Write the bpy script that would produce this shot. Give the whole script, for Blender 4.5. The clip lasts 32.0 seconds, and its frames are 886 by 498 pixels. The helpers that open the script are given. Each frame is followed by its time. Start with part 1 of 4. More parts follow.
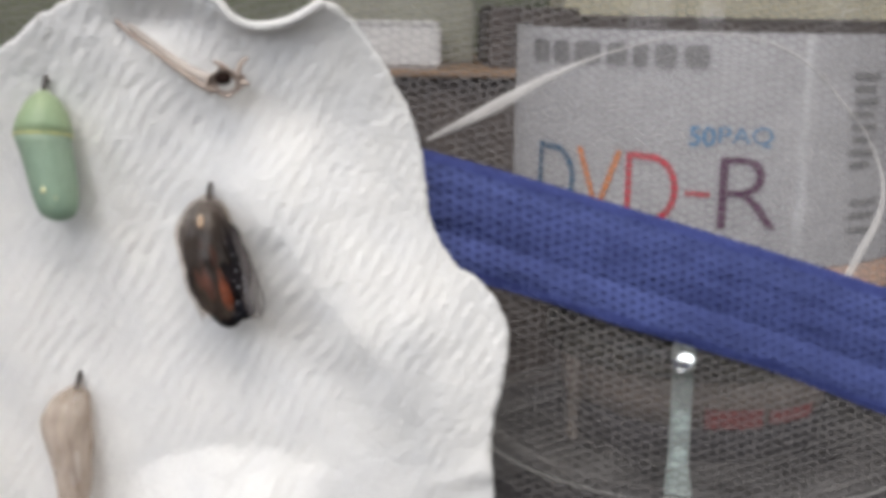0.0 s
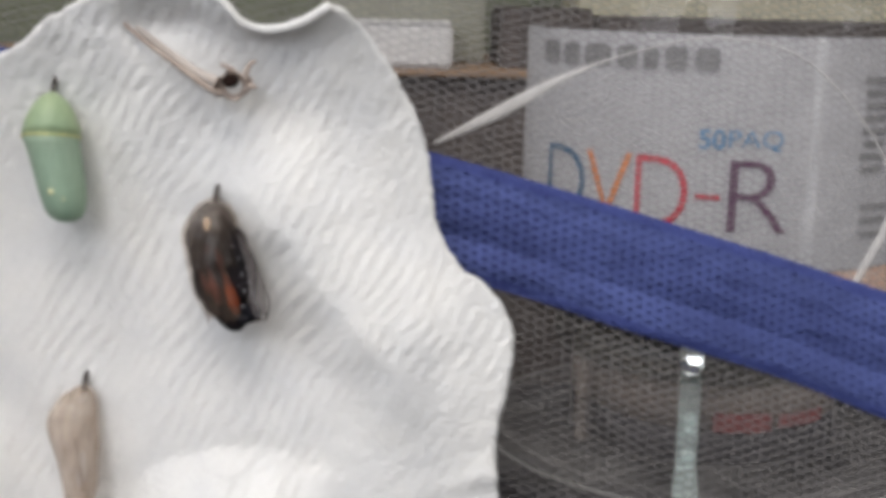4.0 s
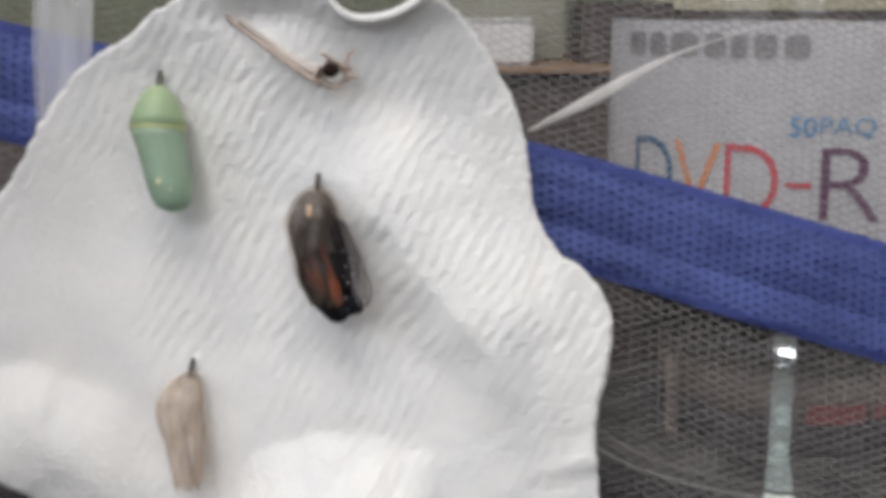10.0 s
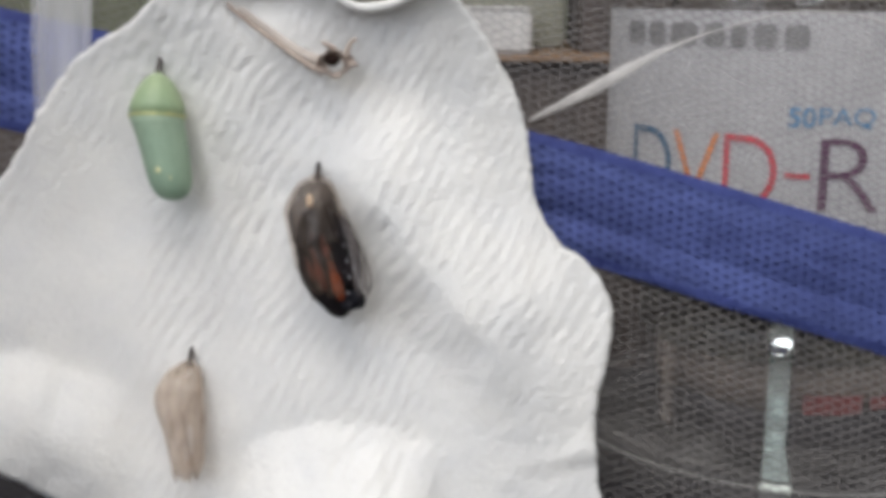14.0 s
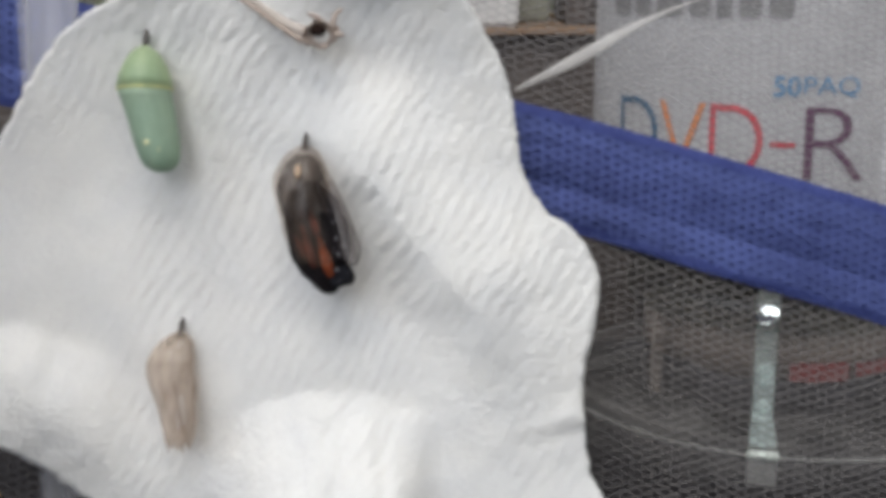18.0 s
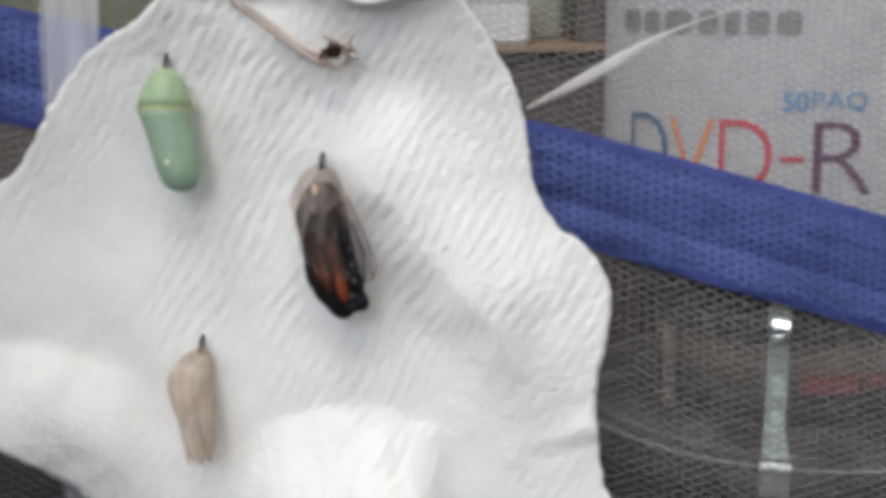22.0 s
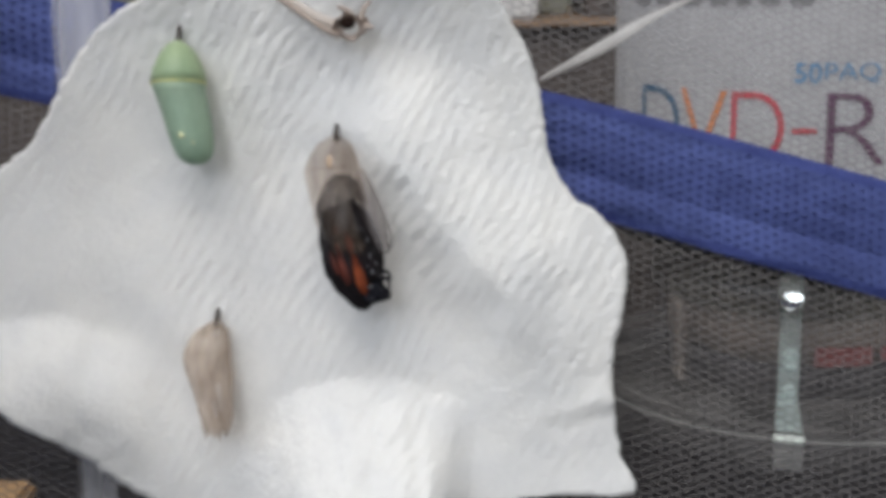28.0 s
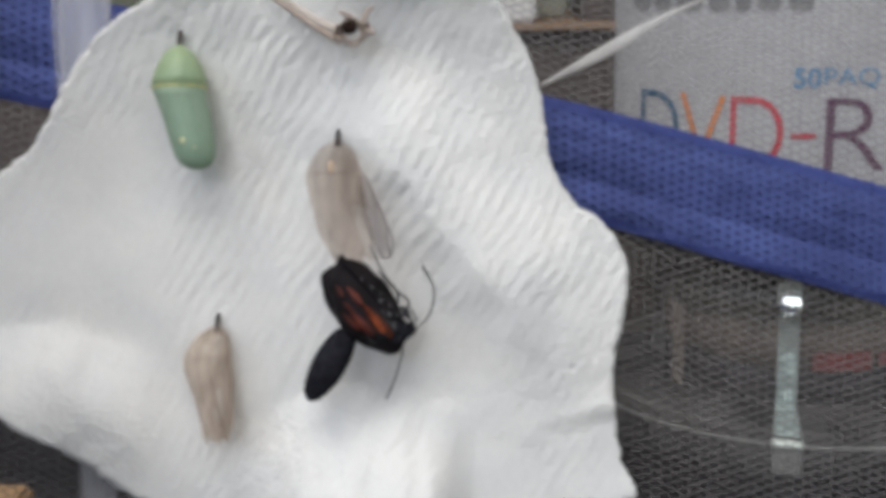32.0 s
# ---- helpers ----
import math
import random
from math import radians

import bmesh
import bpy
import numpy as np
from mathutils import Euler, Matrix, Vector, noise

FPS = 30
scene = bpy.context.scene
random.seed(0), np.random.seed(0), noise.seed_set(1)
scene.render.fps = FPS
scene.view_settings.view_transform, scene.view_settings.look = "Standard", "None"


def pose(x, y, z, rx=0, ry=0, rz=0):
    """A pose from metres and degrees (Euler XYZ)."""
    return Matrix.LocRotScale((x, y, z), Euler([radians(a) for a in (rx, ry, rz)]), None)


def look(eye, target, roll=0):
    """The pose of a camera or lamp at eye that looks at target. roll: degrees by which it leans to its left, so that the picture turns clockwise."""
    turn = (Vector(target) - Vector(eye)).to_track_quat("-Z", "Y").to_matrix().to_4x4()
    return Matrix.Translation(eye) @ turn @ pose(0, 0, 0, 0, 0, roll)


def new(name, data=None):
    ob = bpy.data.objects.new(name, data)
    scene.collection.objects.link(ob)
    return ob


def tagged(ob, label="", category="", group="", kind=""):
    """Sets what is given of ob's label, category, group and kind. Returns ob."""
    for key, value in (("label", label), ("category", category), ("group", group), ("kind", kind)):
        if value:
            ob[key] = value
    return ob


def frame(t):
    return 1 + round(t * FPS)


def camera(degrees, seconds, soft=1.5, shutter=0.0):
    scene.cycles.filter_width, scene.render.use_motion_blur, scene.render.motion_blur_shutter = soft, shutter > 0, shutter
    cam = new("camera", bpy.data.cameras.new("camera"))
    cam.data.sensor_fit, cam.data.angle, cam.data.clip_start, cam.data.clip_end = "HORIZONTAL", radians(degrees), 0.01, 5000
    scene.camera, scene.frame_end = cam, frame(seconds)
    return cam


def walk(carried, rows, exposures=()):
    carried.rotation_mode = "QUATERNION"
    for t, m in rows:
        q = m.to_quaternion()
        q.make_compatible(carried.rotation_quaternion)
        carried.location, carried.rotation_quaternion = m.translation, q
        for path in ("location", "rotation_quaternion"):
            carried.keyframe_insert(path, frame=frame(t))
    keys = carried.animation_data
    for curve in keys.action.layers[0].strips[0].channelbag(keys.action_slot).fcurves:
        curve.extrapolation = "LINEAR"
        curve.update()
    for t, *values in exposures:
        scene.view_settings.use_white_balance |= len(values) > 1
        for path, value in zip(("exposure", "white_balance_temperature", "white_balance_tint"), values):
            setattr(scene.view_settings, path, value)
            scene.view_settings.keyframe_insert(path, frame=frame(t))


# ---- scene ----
cam = camera(40, 32.0, soft=5.6)
walk(cam, [
    (0, pose(0.0109, 0.0021, 0.1527, 78.61, -1.04, -2.85)),
    (0.5, pose(0.0110, 0.0022, 0.1525, 78.61, -1.28, -2.88)),
    (1, pose(0.0108, 0.0020, 0.1508, 78.89, -1.08, -3.04)),
    (1.5, pose(0.0117, 0.0015, 0.1522, 78.58, -1.19, -2.95)),
    (2, pose(0.0124, 0.0016, 0.1532, 78.47, -1.43, -2.85)),
    (2.5, pose(0.0118, 0.0018, 0.1522, 78.64, -1.26, -2.93)),
    (3, pose(0.0124, 0.0015, 0.1532, 78.46, -1.29, -2.57)),
    (3.5, pose(0.0123, 0.0018, 0.1544, 78.37, -1.37, -2.28)),
    (5.5, pose(0.0135, 0.0022, 0.1513, 78.90, -1.05, -1.64)),
    (6, pose(0.0139, 0.0022, 0.1503, 79.04, -0.99, -1.43)),
    (6.5, pose(0.0134, 0.0022, 0.1521, 78.56, -1.28, -1.40)),
    (7, pose(0.0138, 0.0018, 0.1520, 78.51, -1.30, -1.17)),
    (7.5, pose(0.0139, 0.0014, 0.1516, 78.51, -1.17, -0.93)),
    (8, pose(0.0130, 0.0013, 0.1513, 78.50, -0.92, -0.66)),
    (8.5, pose(0.0119, 0.0005, 0.1497, 78.80, -0.48, -0.18)),
    (9, pose(0.0090, 0.0012, 0.1503, 78.61, -0.38, 0.05)),
    (9.5, pose(0.0078, 0.0006, 0.1502, 78.72, -0.28, 0.62)),
    (10, pose(0.0072, -0.0003, 0.1506, 78.70, -0.02, 1.00)),
    (10.5, pose(0.0066, -0.0006, 0.1504, 78.75, 0.07, 1.01)),
    (11, pose(0.0066, -0.0000, 0.1505, 78.61, -0.03, 0.95)),
    (11.5, pose(0.0064, 0.0007, 0.1508, 78.38, -0.08, 0.92)),
    (12, pose(0.0065, 0.0004, 0.1498, 78.51, 0.06, 0.98)),
    (12.5, pose(0.0067, 0.0002, 0.1503, 78.40, -0.04, 1.05)),
    (13, pose(0.0064, 0.0004, 0.1505, 78.35, -0.11, 0.99)),
    (13.5, pose(0.0061, 0.0001, 0.1503, 78.37, -0.25, 0.90)),
    (14, pose(0.0060, 0.0003, 0.1510, 78.09, -0.34, 0.77)),
    (14.5, pose(0.0065, -0.0003, 0.1508, 78.01, -0.26, 0.76)),
    (16.5, pose(0.0058, 0.0006, 0.1508, 76.91, -0.00, 0.37)),
    (17, pose(0.0069, -0.0008, 0.1507, 76.79, 0.20, 0.34)),
    (17.5, pose(0.0065, -0.0011, 0.1502, 76.93, 0.16, 0.16)),
    (18, pose(0.0066, -0.0020, 0.1498, 77.05, 0.16, 0.22)),
    (18.5, pose(0.0077, -0.0029, 0.1516, 76.63, 0.07, 0.60)),
    (19, pose(0.0073, -0.0035, 0.1510, 76.76, 0.08, 0.76)),
    (19.5, pose(0.0075, -0.0050, 0.1500, 77.06, 0.63, 1.06)),
    (20, pose(0.0047, -0.0043, 0.1505, 77.09, 0.52, 0.83)),
    (20.5, pose(0.0051, -0.0059, 0.1504, 77.41, 0.62, 1.09)),
    (21, pose(0.0044, -0.0057, 0.1500, 77.69, 0.67, 0.87)),
    (21.5, pose(0.0052, -0.0054, 0.1505, 77.75, 0.66, 0.76)),
    (22, pose(0.0062, -0.0063, 0.1508, 77.80, 0.69, 0.68)),
    (22.5, pose(0.0066, -0.0063, 0.1503, 77.92, 0.75, 0.58)),
    (23, pose(0.0053, -0.0052, 0.1512, 77.68, 0.56, 0.37)),
    (23.5, pose(0.0048, -0.0052, 0.1497, 77.91, 0.78, 0.40)),
    (24, pose(0.0043, -0.0053, 0.1487, 77.98, 0.80, 0.41)),
    (24.5, pose(0.0044, -0.0058, 0.1495, 77.68, 0.70, 0.57)),
    (25, pose(0.0039, -0.0058, 0.1495, 77.56, 0.61, 0.65)),
    (25.5, pose(0.0037, -0.0060, 0.1488, 77.45, 0.61, 0.82)),
    (27.5, pose(0.0037, -0.0057, 0.1484, 76.87, 1.02, 0.79)),
    (28, pose(0.0041, -0.0060, 0.1489, 76.91, 1.14, 0.80)),
    (28.5, pose(0.0026, -0.0044, 0.1490, 77.02, 1.01, 0.53)),
    (29, pose(0.0032, -0.0048, 0.1484, 77.29, 1.19, 0.65)),
    (29.5, pose(0.0030, -0.0046, 0.1497, 77.11, 1.13, 0.61)),
    (30, pose(0.0031, -0.0047, 0.1498, 77.18, 1.06, 0.61)),
    (30.5, pose(0.0031, -0.0046, 0.1497, 77.20, 1.08, 0.59)),
    (31, pose(0.0031, -0.0049, 0.1493, 77.32, 1.10, 0.56)),
    (31.5, pose(0.0030, -0.0054, 0.1495, 77.19, 0.96, 0.59)),
    (32, pose(0.0029, -0.0056, 0.1496, 76.98, 0.98, 0.59)),
], exposures=[(0, -0.07, 6420, 13), (1, -0.14, 6420, 13), (3, -0.17, 6420, 13), (8, -0.14, 6420, 13), (9, -0.09, 6400, 13), (10, -0.20, 6390, 13), (12, -0.14, 6400, 12),
               (14, -0.16, 6360, 12), (17, -0.25, 6310, 11), (19, -0.17, 6295, 11), (22, -0.12, 6285, 11), (25, -0.12, 6265, 11), (28, -0.28, 6240, 11), (30.2, -0.22, 6240, 11), (31, -0.28, 6255, 11),
               (31.2, -0.16, 6285, 11), (31.7, -0.24, 6240, 11), (32, -0.28, 6240, 11)])

# ---- light: four unseen lamps, behind the viewer, at both sides and overhead ----
world = bpy.data.worlds.new("room_air")
scene.world = world
world.use_nodes = True
world.node_tree.nodes["Background"].inputs[0].default_value = (0.80, 0.86, 1.0, 1)
world.node_tree.nodes["Background"].inputs[1].default_value = 0.32


def area(name, eye, target, size, size_y, power, colour):
    data = bpy.data.lights.new(name, "AREA")
    data.shape, data.size, data.size_y, data.energy, data.color = "RECTANGLE", size, size_y, power, colour
    ob = new(name, data)
    ob.matrix_world = look(eye, target)
    return ob


# area lamps in invented window openings; the last is an invented ceiling lamp
area("unseen_south_light", (-0.46, -1.58, 0.99), (0.0, 0.23, 0.15), 0.56, 0.72, 12.5, (0.93, 0.96, 1.0))
area("unseen_west_light", (-1.58, -0.98, 1.22), (-0.02, 0.23, 0.15), 1.0, 1.1, 20.5, (0.90, 0.945, 1.0))
# fill lamp added to brighten the right side; its window is invented too
area("added_east_fill", (1.58, -0.36, 0.98), (0.02, 0.25, 0.13), 0.72, 0.72, 7.0, (0.95, 0.97, 1.0))
area("unseen_overhead_light", (-0.12, -0.30, 1.55), (0.0, 0.25, 0.15), 1.2, 1.2, 37.0, (1.0, 0.955, 0.87))

# the leaning back wall of the cage and all that hangs on it share this frame: x right, y away, z up
LEAN = pose(0, 0, 0.157, -12, 0, 0)


# ---- materials ----
def material(name, colour, rough=0.6, second=None, grain=60.0, bump=0.0, bump_grain=300.0, metal=0.0, gloss=0.5,
             clear=0.0, through_light=0.0, tint=(1, 1, 1), stretch=(1, 1, 1), streak=None):
    m = bpy.data.materials.new(name)
    m.use_nodes = True
    nodes, links = m.node_tree.nodes, m.node_tree.links
    shader = nodes["Principled BSDF"]
    shader.inputs["Roughness"].default_value = rough
    shader.inputs["Metallic"].default_value = metal
    shader.inputs["Specular IOR Level"].default_value = gloss
    coord = nodes.new("ShaderNodeTexCoord")
    mapping = nodes.new("ShaderNodeMapping")
    mapping.inputs["Scale"].default_value = stretch
    links.new(coord.outputs["Object"], mapping.inputs["Vector"])
    second = second or tuple(c * 0.82 for c in colour)
    coarse = nodes.new("ShaderNodeTexNoise")
    coarse.inputs["Scale"].default_value, coarse.inputs["Detail"].default_value = grain, 6
    links.new(mapping.outputs["Vector"], coarse.inputs["Vector"])
    ramp = nodes.new("ShaderNodeValToRGB")
    ramp.color_ramp.elements[0].position, ramp.color_ramp.elements[1].position = 0.32, 0.68
    ramp.color_ramp.elements[0].color, ramp.color_ramp.elements[1].color = (*second, 1), (*colour, 1)
    links.new(coarse.outputs["Fac"], ramp.inputs["Fac"])
    fine = nodes.new("ShaderNodeTexNoise")
    fine.inputs["Scale"].default_value, fine.inputs["Detail"].default_value = grain * 9, 4
    links.new(mapping.outputs["Vector"], fine.inputs["Vector"])
    mix = nodes.new("ShaderNodeMix")
    mix.data_type, mix.blend_type = "RGBA", "OVERLAY"
    mix.inputs["Factor"].default_value = 0.25
    links.new(ramp.outputs["Color"], mix.inputs["A"])
    links.new(fine.outputs["Fac"], mix.inputs["B"])
    links.new(mix.outputs["Result"], shader.inputs["Base Color"])
    if bump:
        relief = nodes.new("ShaderNodeTexNoise")
        relief.inputs["Scale"].default_value, relief.inputs["Detail"].default_value = bump_grain, 5
        links.new(mapping.outputs["Vector"], relief.inputs["Vector"])
        b = nodes.new("ShaderNodeBump")
        b.inputs["Strength"].default_value, b.inputs["Distance"].default_value = bump, 0.001
        links.new(relief.outputs["Fac"], b.inputs["Height"])
        links.new(b.outputs["Normal"], shader.inputs["Normal"])
    last = shader
    if through_light:
        glow = nodes.new("ShaderNodeBsdfTranslucent")
        glow.inputs["Color"].default_value = (*colour, 1)
        add = nodes.new("ShaderNodeMixShader")
        add.inputs["Fac"].default_value = through_light
        links.new(last.outputs[0], add.inputs[1])
        links.new(glow.outputs[0], add.inputs[2])
        last = add
    if clear:
        empty = nodes.new("ShaderNodeBsdfTransparent")
        empty.inputs["Color"].default_value = (*tint, 1)
        blend = nodes.new("ShaderNodeMixShader")
        blend.inputs["Fac"].default_value = clear
        if streak:
            # thin and thick places: scale, lowest and highest clearness
            thin = nodes.new("ShaderNodeTexNoise")
            thin.inputs["Scale"].default_value, thin.inputs["Detail"].default_value = streak[0], 3
            links.new(mapping.outputs["Vector"], thin.inputs["Vector"])
            reach = nodes.new("ShaderNodeMapRange")
            reach.inputs["From Min"].default_value, reach.inputs["From Max"].default_value = 0.34, 0.66
            reach.inputs["To Min"].default_value, reach.inputs["To Max"].default_value = streak[1], streak[2]
            links.new(thin.outputs["Fac"], reach.inputs["Value"])
            links.new(reach.outputs["Result"], blend.inputs["Fac"])
        links.new(last.outputs[0], blend.inputs[1])
        links.new(empty.outputs[0], blend.inputs[2])
        last = blend
    links.new(last.outputs[0], nodes["Material Output"].inputs["Surface"])
    return m


def plastic(name, tint, rough, shine):
    """Thin clear plastic: light passes, a fixed share is mirrored."""
    m = bpy.data.materials.new(name)
    m.use_nodes = True
    nodes, links = m.node_tree.nodes, m.node_tree.links
    clear, mirror, mix = nodes.new("ShaderNodeBsdfTransparent"), nodes.new("ShaderNodeBsdfGlossy"), nodes.new("ShaderNodeMixShader")
    clear.inputs["Color"].default_value = (*tint, 1)
    smear = nodes.new("ShaderNodeTexNoise")
    smear.inputs["Scale"].default_value = 45
    span = nodes.new("ShaderNodeMapRange")
    span.inputs["To Min"].default_value, span.inputs["To Max"].default_value = rough * 0.7, rough * 1.5
    links.new(smear.outputs["Fac"], span.inputs["Value"])
    links.new(span.outputs["Result"], mirror.inputs["Roughness"])
    mix.inputs["Fac"].default_value = shine
    links.new(clear.outputs[0], mix.inputs[1])
    links.new(mirror.outputs[0], mix.inputs[2])
    links.new(mix.outputs[0], nodes["Material Output"].inputs["Surface"])
    return m


PAPER = material("towel_paper", (0.86, 0.85, 0.83), 0.95, (0.80, 0.80, 0.80), 90, 0.42, 980, gloss=0.1, through_light=0.18)
GREEN = material("pupa_green", (0.43, 0.545, 0.40), 0.46, (0.29, 0.41, 0.32), 95, 0.25, 300, gloss=0.4, through_light=0.3, clear=0.12, tint=(0.8, 0.92, 0.8), stretch=(1, 1, 0.5))
GREEN_TOP = material("pupa_green_cap", (0.45, 0.55, 0.34), 0.40, (0.33, 0.45, 0.29), 150, 0.2, 300, gloss=0.45, through_light=0.3, clear=0.10, tint=(0.9, 0.95, 0.8))
GOLD = material("pupa_gold", (0.62, 0.60, 0.27), 0.35, (0.36, 0.44, 0.23), 420, metal=0.25)
GOLD_SPOT = material("pupa_gold_spot", (0.68, 0.68, 0.40), 0.45, metal=0.1)
STALK = material("stalk_black", (0.025, 0.02, 0.02), 0.5, (0.06, 0.05, 0.045), 500)
SHELL = material("pupa_skin", (0.265, 0.195, 0.15), 0.22, (0.11, 0.082, 0.064), 220, 0.9, 350, gloss=0.6, clear=0.86, tint=(0.935, 0.895, 0.86), stretch=(1, 1, 0.3), streak=(420, 0.74, 0.95))
HUSK = material("husk_tan", (0.66, 0.575, 0.50), 0.6, (0.40, 0.33, 0.28), 150, 0.6, 450, gloss=0.25, tint=(0.92, 0.86, 0.80), clear=0.46, through_light=0.25, stretch=(1, 1, 0.4), streak=(200, 0.10, 0.80))
CASE = material("case_pale", (0.66, 0.60, 0.55), 0.8, (0.52, 0.46, 0.42), 160, 0.4, 500, clear=0.15, through_light=0.2)
CASE_RIM = material("case_brown", (0.27, 0.205, 0.17), 0.6, (0.40, 0.33, 0.28), 300)
HOLE = material("hollow_dark", (0.020, 0.012, 0.010), 0.95, gloss=0.05)
AMBER_GLINT = material("amber_glint", (0.66, 0.48, 0.33), 0.4, (0.48, 0.34, 0.23), 300, clear=0.4)
CUP = material("case_tan", (0.52, 0.44, 0.38), 0.7, (0.36, 0.29, 0.25), 300, 0.5, 700)
LINING = material("pupa_lining", (0.052, 0.052, 0.056), 0.30, (0.014, 0.015, 0.018), 600, 0.9, 350, gloss=0.6, clear=0.62, tint=(0.79, 0.785, 0.785), stretch=(1, 1, 0.09), streak=(850, 0.22, 1.0))
FLAP = material("flap_grey", (0.17, 0.145, 0.14), 0.35, (0.09, 0.08, 0.08), 200, 0.2, 500, clear=0.62, tint=(0.92, 0.89, 0.88), stretch=(1, 1, 0.25), streak=(260, 0.42, 0.86))
WING_BLACK = material("wing_black", (0.006, 0.0055, 0.006), 0.6, (0.013, 0.010, 0.012), 300, 0.5, 700, gloss=0.08)
WING_ORANGE = material("wing_orange", (0.23, 0.050, 0.013), 0.55, (0.055, 0.014, 0.010), 300, 0.3, 900, gloss=0.15)
WING_RUST = material("wing_rust", (0.125, 0.028, 0.016), 0.55, (0.012, 0.006, 0.007), 300, 0.3, 900, gloss=0.15, stretch=(1, 1, 0.5))
SPOT_WHITE = material("spot_white", (0.28, 0.28, 0.30), 0.6, (0.16, 0.16, 0.18), 500)
BODY_BLACK = material("abdomen_black", (0.006, 0.006, 0.009), 0.75, (0.020, 0.020, 0.026), 620, 0.8, 900, gloss=0.08)
NET = material("net_thread", (0.275, 0.260, 0.260), 0.8, (0.198, 0.187, 0.188), 40, clear=0.61)
BLUE = material("blue_fabric", (0.069, 0.095, 0.278), 0.85, (0.037, 0.053, 0.174), 45, 0.5, 900)
BLUE_HEM = material("blue_edge", (0.022, 0.034, 0.150), 0.85, (0.036, 0.052, 0.20), 160, 0.5, 900)
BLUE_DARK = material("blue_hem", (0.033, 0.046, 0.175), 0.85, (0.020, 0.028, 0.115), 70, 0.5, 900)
# clear film; whitish streaks of reflection are put into its colour
FILM = material("clear_film", (0.78, 0.78, 0.82), 0.3, (0.62, 0.62, 0.68), 60, clear=0.8, stretch=(3, 3, 0.25), streak=(34, 0.56, 0.86))
FILM_GLINT = material("film_glint", (0.80, 0.80, 0.82), 0.3, (0.7, 0.7, 0.74), 60, clear=0.88)
STRAP = material("white_strap", (0.70, 0.68, 0.665), 0.5, (0.58, 0.56, 0.55), 120, clear=0.58)
ROD = material("cage_wire", (0.03, 0.04, 0.12), 0.5)
LABEL = material("label_paper", (0.435, 0.43, 0.45), 0.45, (0.37, 0.365, 0.385), 25, gloss=0.5)
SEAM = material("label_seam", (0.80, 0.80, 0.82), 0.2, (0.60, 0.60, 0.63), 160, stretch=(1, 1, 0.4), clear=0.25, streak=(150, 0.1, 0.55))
PEACH = material("label_peach", (0.66, 0.42, 0.30), 0.5, (0.58, 0.46, 0.42), 30)
LID = plastic("clear_lid", (0.93, 0.94, 0.94), 0.05, 0.016)
TUB_FOOT = material("hazy_rim", (0.6, 0.58, 0.57), 0.35, (0.5, 0.49, 0.48), 40, clear=0.90, stretch=(1, 1, 3), streak=(50, 0.84, 0.96))
RIM_LINE = material("pale_rim", (0.66, 0.66, 0.63), 0.3, (0.5, 0.5, 0.5), 40, clear=0.58)
FAINT_BAND = material("faint_band", (0.58, 0.50, 0.44), 0.35, (0.44, 0.38, 0.34), 60, clear=0.6, stretch=(1, 1, 0.4), streak=(120, 0.46, 0.78))
TUB_WALL = material("hazy_wall", (0.50, 0.48, 0.48), 0.12, (0.40, 0.38, 0.39), 60, clear=0.92)
TUB_LID = plastic("clear_tub_lid", (0.84, 0.88, 0.86), 0.35, 0.07)
# whites for the tub's glints and the light streak between them
GLINT_MIRROR = material("glint_mirror", (0.97, 1.0, 0.98), 0.11, (0.92, 0.97, 0.94), 60, metal=1.0)
GLINT_WHITE = material("glint_white", (0.84, 0.90, 0.82), 0.15, (0.76, 0.84, 0.80), 60)
STREAK_PALE = material("pale_streak", (0.80, 0.93, 0.90), 0.2, (0.68, 0.82, 0.82), 60, clear=0.5, stretch=(1, 1, 0.6), streak=(110, 0.36, 0.70))
DISC = material("disc_stack", (0.055, 0.045, 0.045), 0.35, (0.035, 0.028, 0.03), 30, stretch=(1, 1, 30))
CONTENTS = material("brown_contents", (0.265, 0.212, 0.180), 0.7, (0.145, 0.116, 0.104), 55, 0.4, 90, stretch=(1, 1, 0.3))
CONTENTS_DARK = material("dark_contents", (0.030, 0.027, 0.033), 0.7, (0.012, 0.011, 0.014), 60, 0.4, 90)
BASE = material("black_plastic", (0.02, 0.02, 0.022), 0.4)
INK_TEAL = material("ink_teal", (0.02, 0.095, 0.19), 0.5)
INK_ORANGE = material("ink_orange", (0.62, 0.20, 0.05), 0.5)
INK_RED = material("ink_red", (0.50, 0.04, 0.06), 0.5)
INK_PLUM = material("ink_plum", (0.10, 0.035, 0.085), 0.5)
INK_BLUE = material("ink_sky", (0.045, 0.20, 0.40), 0.5)
INK_MARK = material("ink_pale_grey", (0.215, 0.212, 0.22), 0.5, (0.13, 0.128, 0.135), 260)
INK_GREY = material("ink_grey", (0.20, 0.20, 0.205), 0.5)
RED_PRINT = material("faded_red_print", (0.30, 0.05, 0.05), 0.6, (0.16, 0.05, 0.05), 40)
TABLE = material("dark_table_wood", (0.015, 0.013, 0.016), 0.6, (0.009, 0.008, 0.010), 14, 0.2, 120, gloss=0.25, stretch=(1, 8, 8))
BOARD = material("tan_wood", (0.46, 0.29, 0.15), 0.6, (0.36, 0.21, 0.10), 18, 0.2, 200, stretch=(1, 8, 8))
SHELF = material("shelf_wood", (0.24, 0.15, 0.09), 0.5, (0.16, 0.10, 0.06), 20, 0.2, 150, stretch=(1, 8, 8))
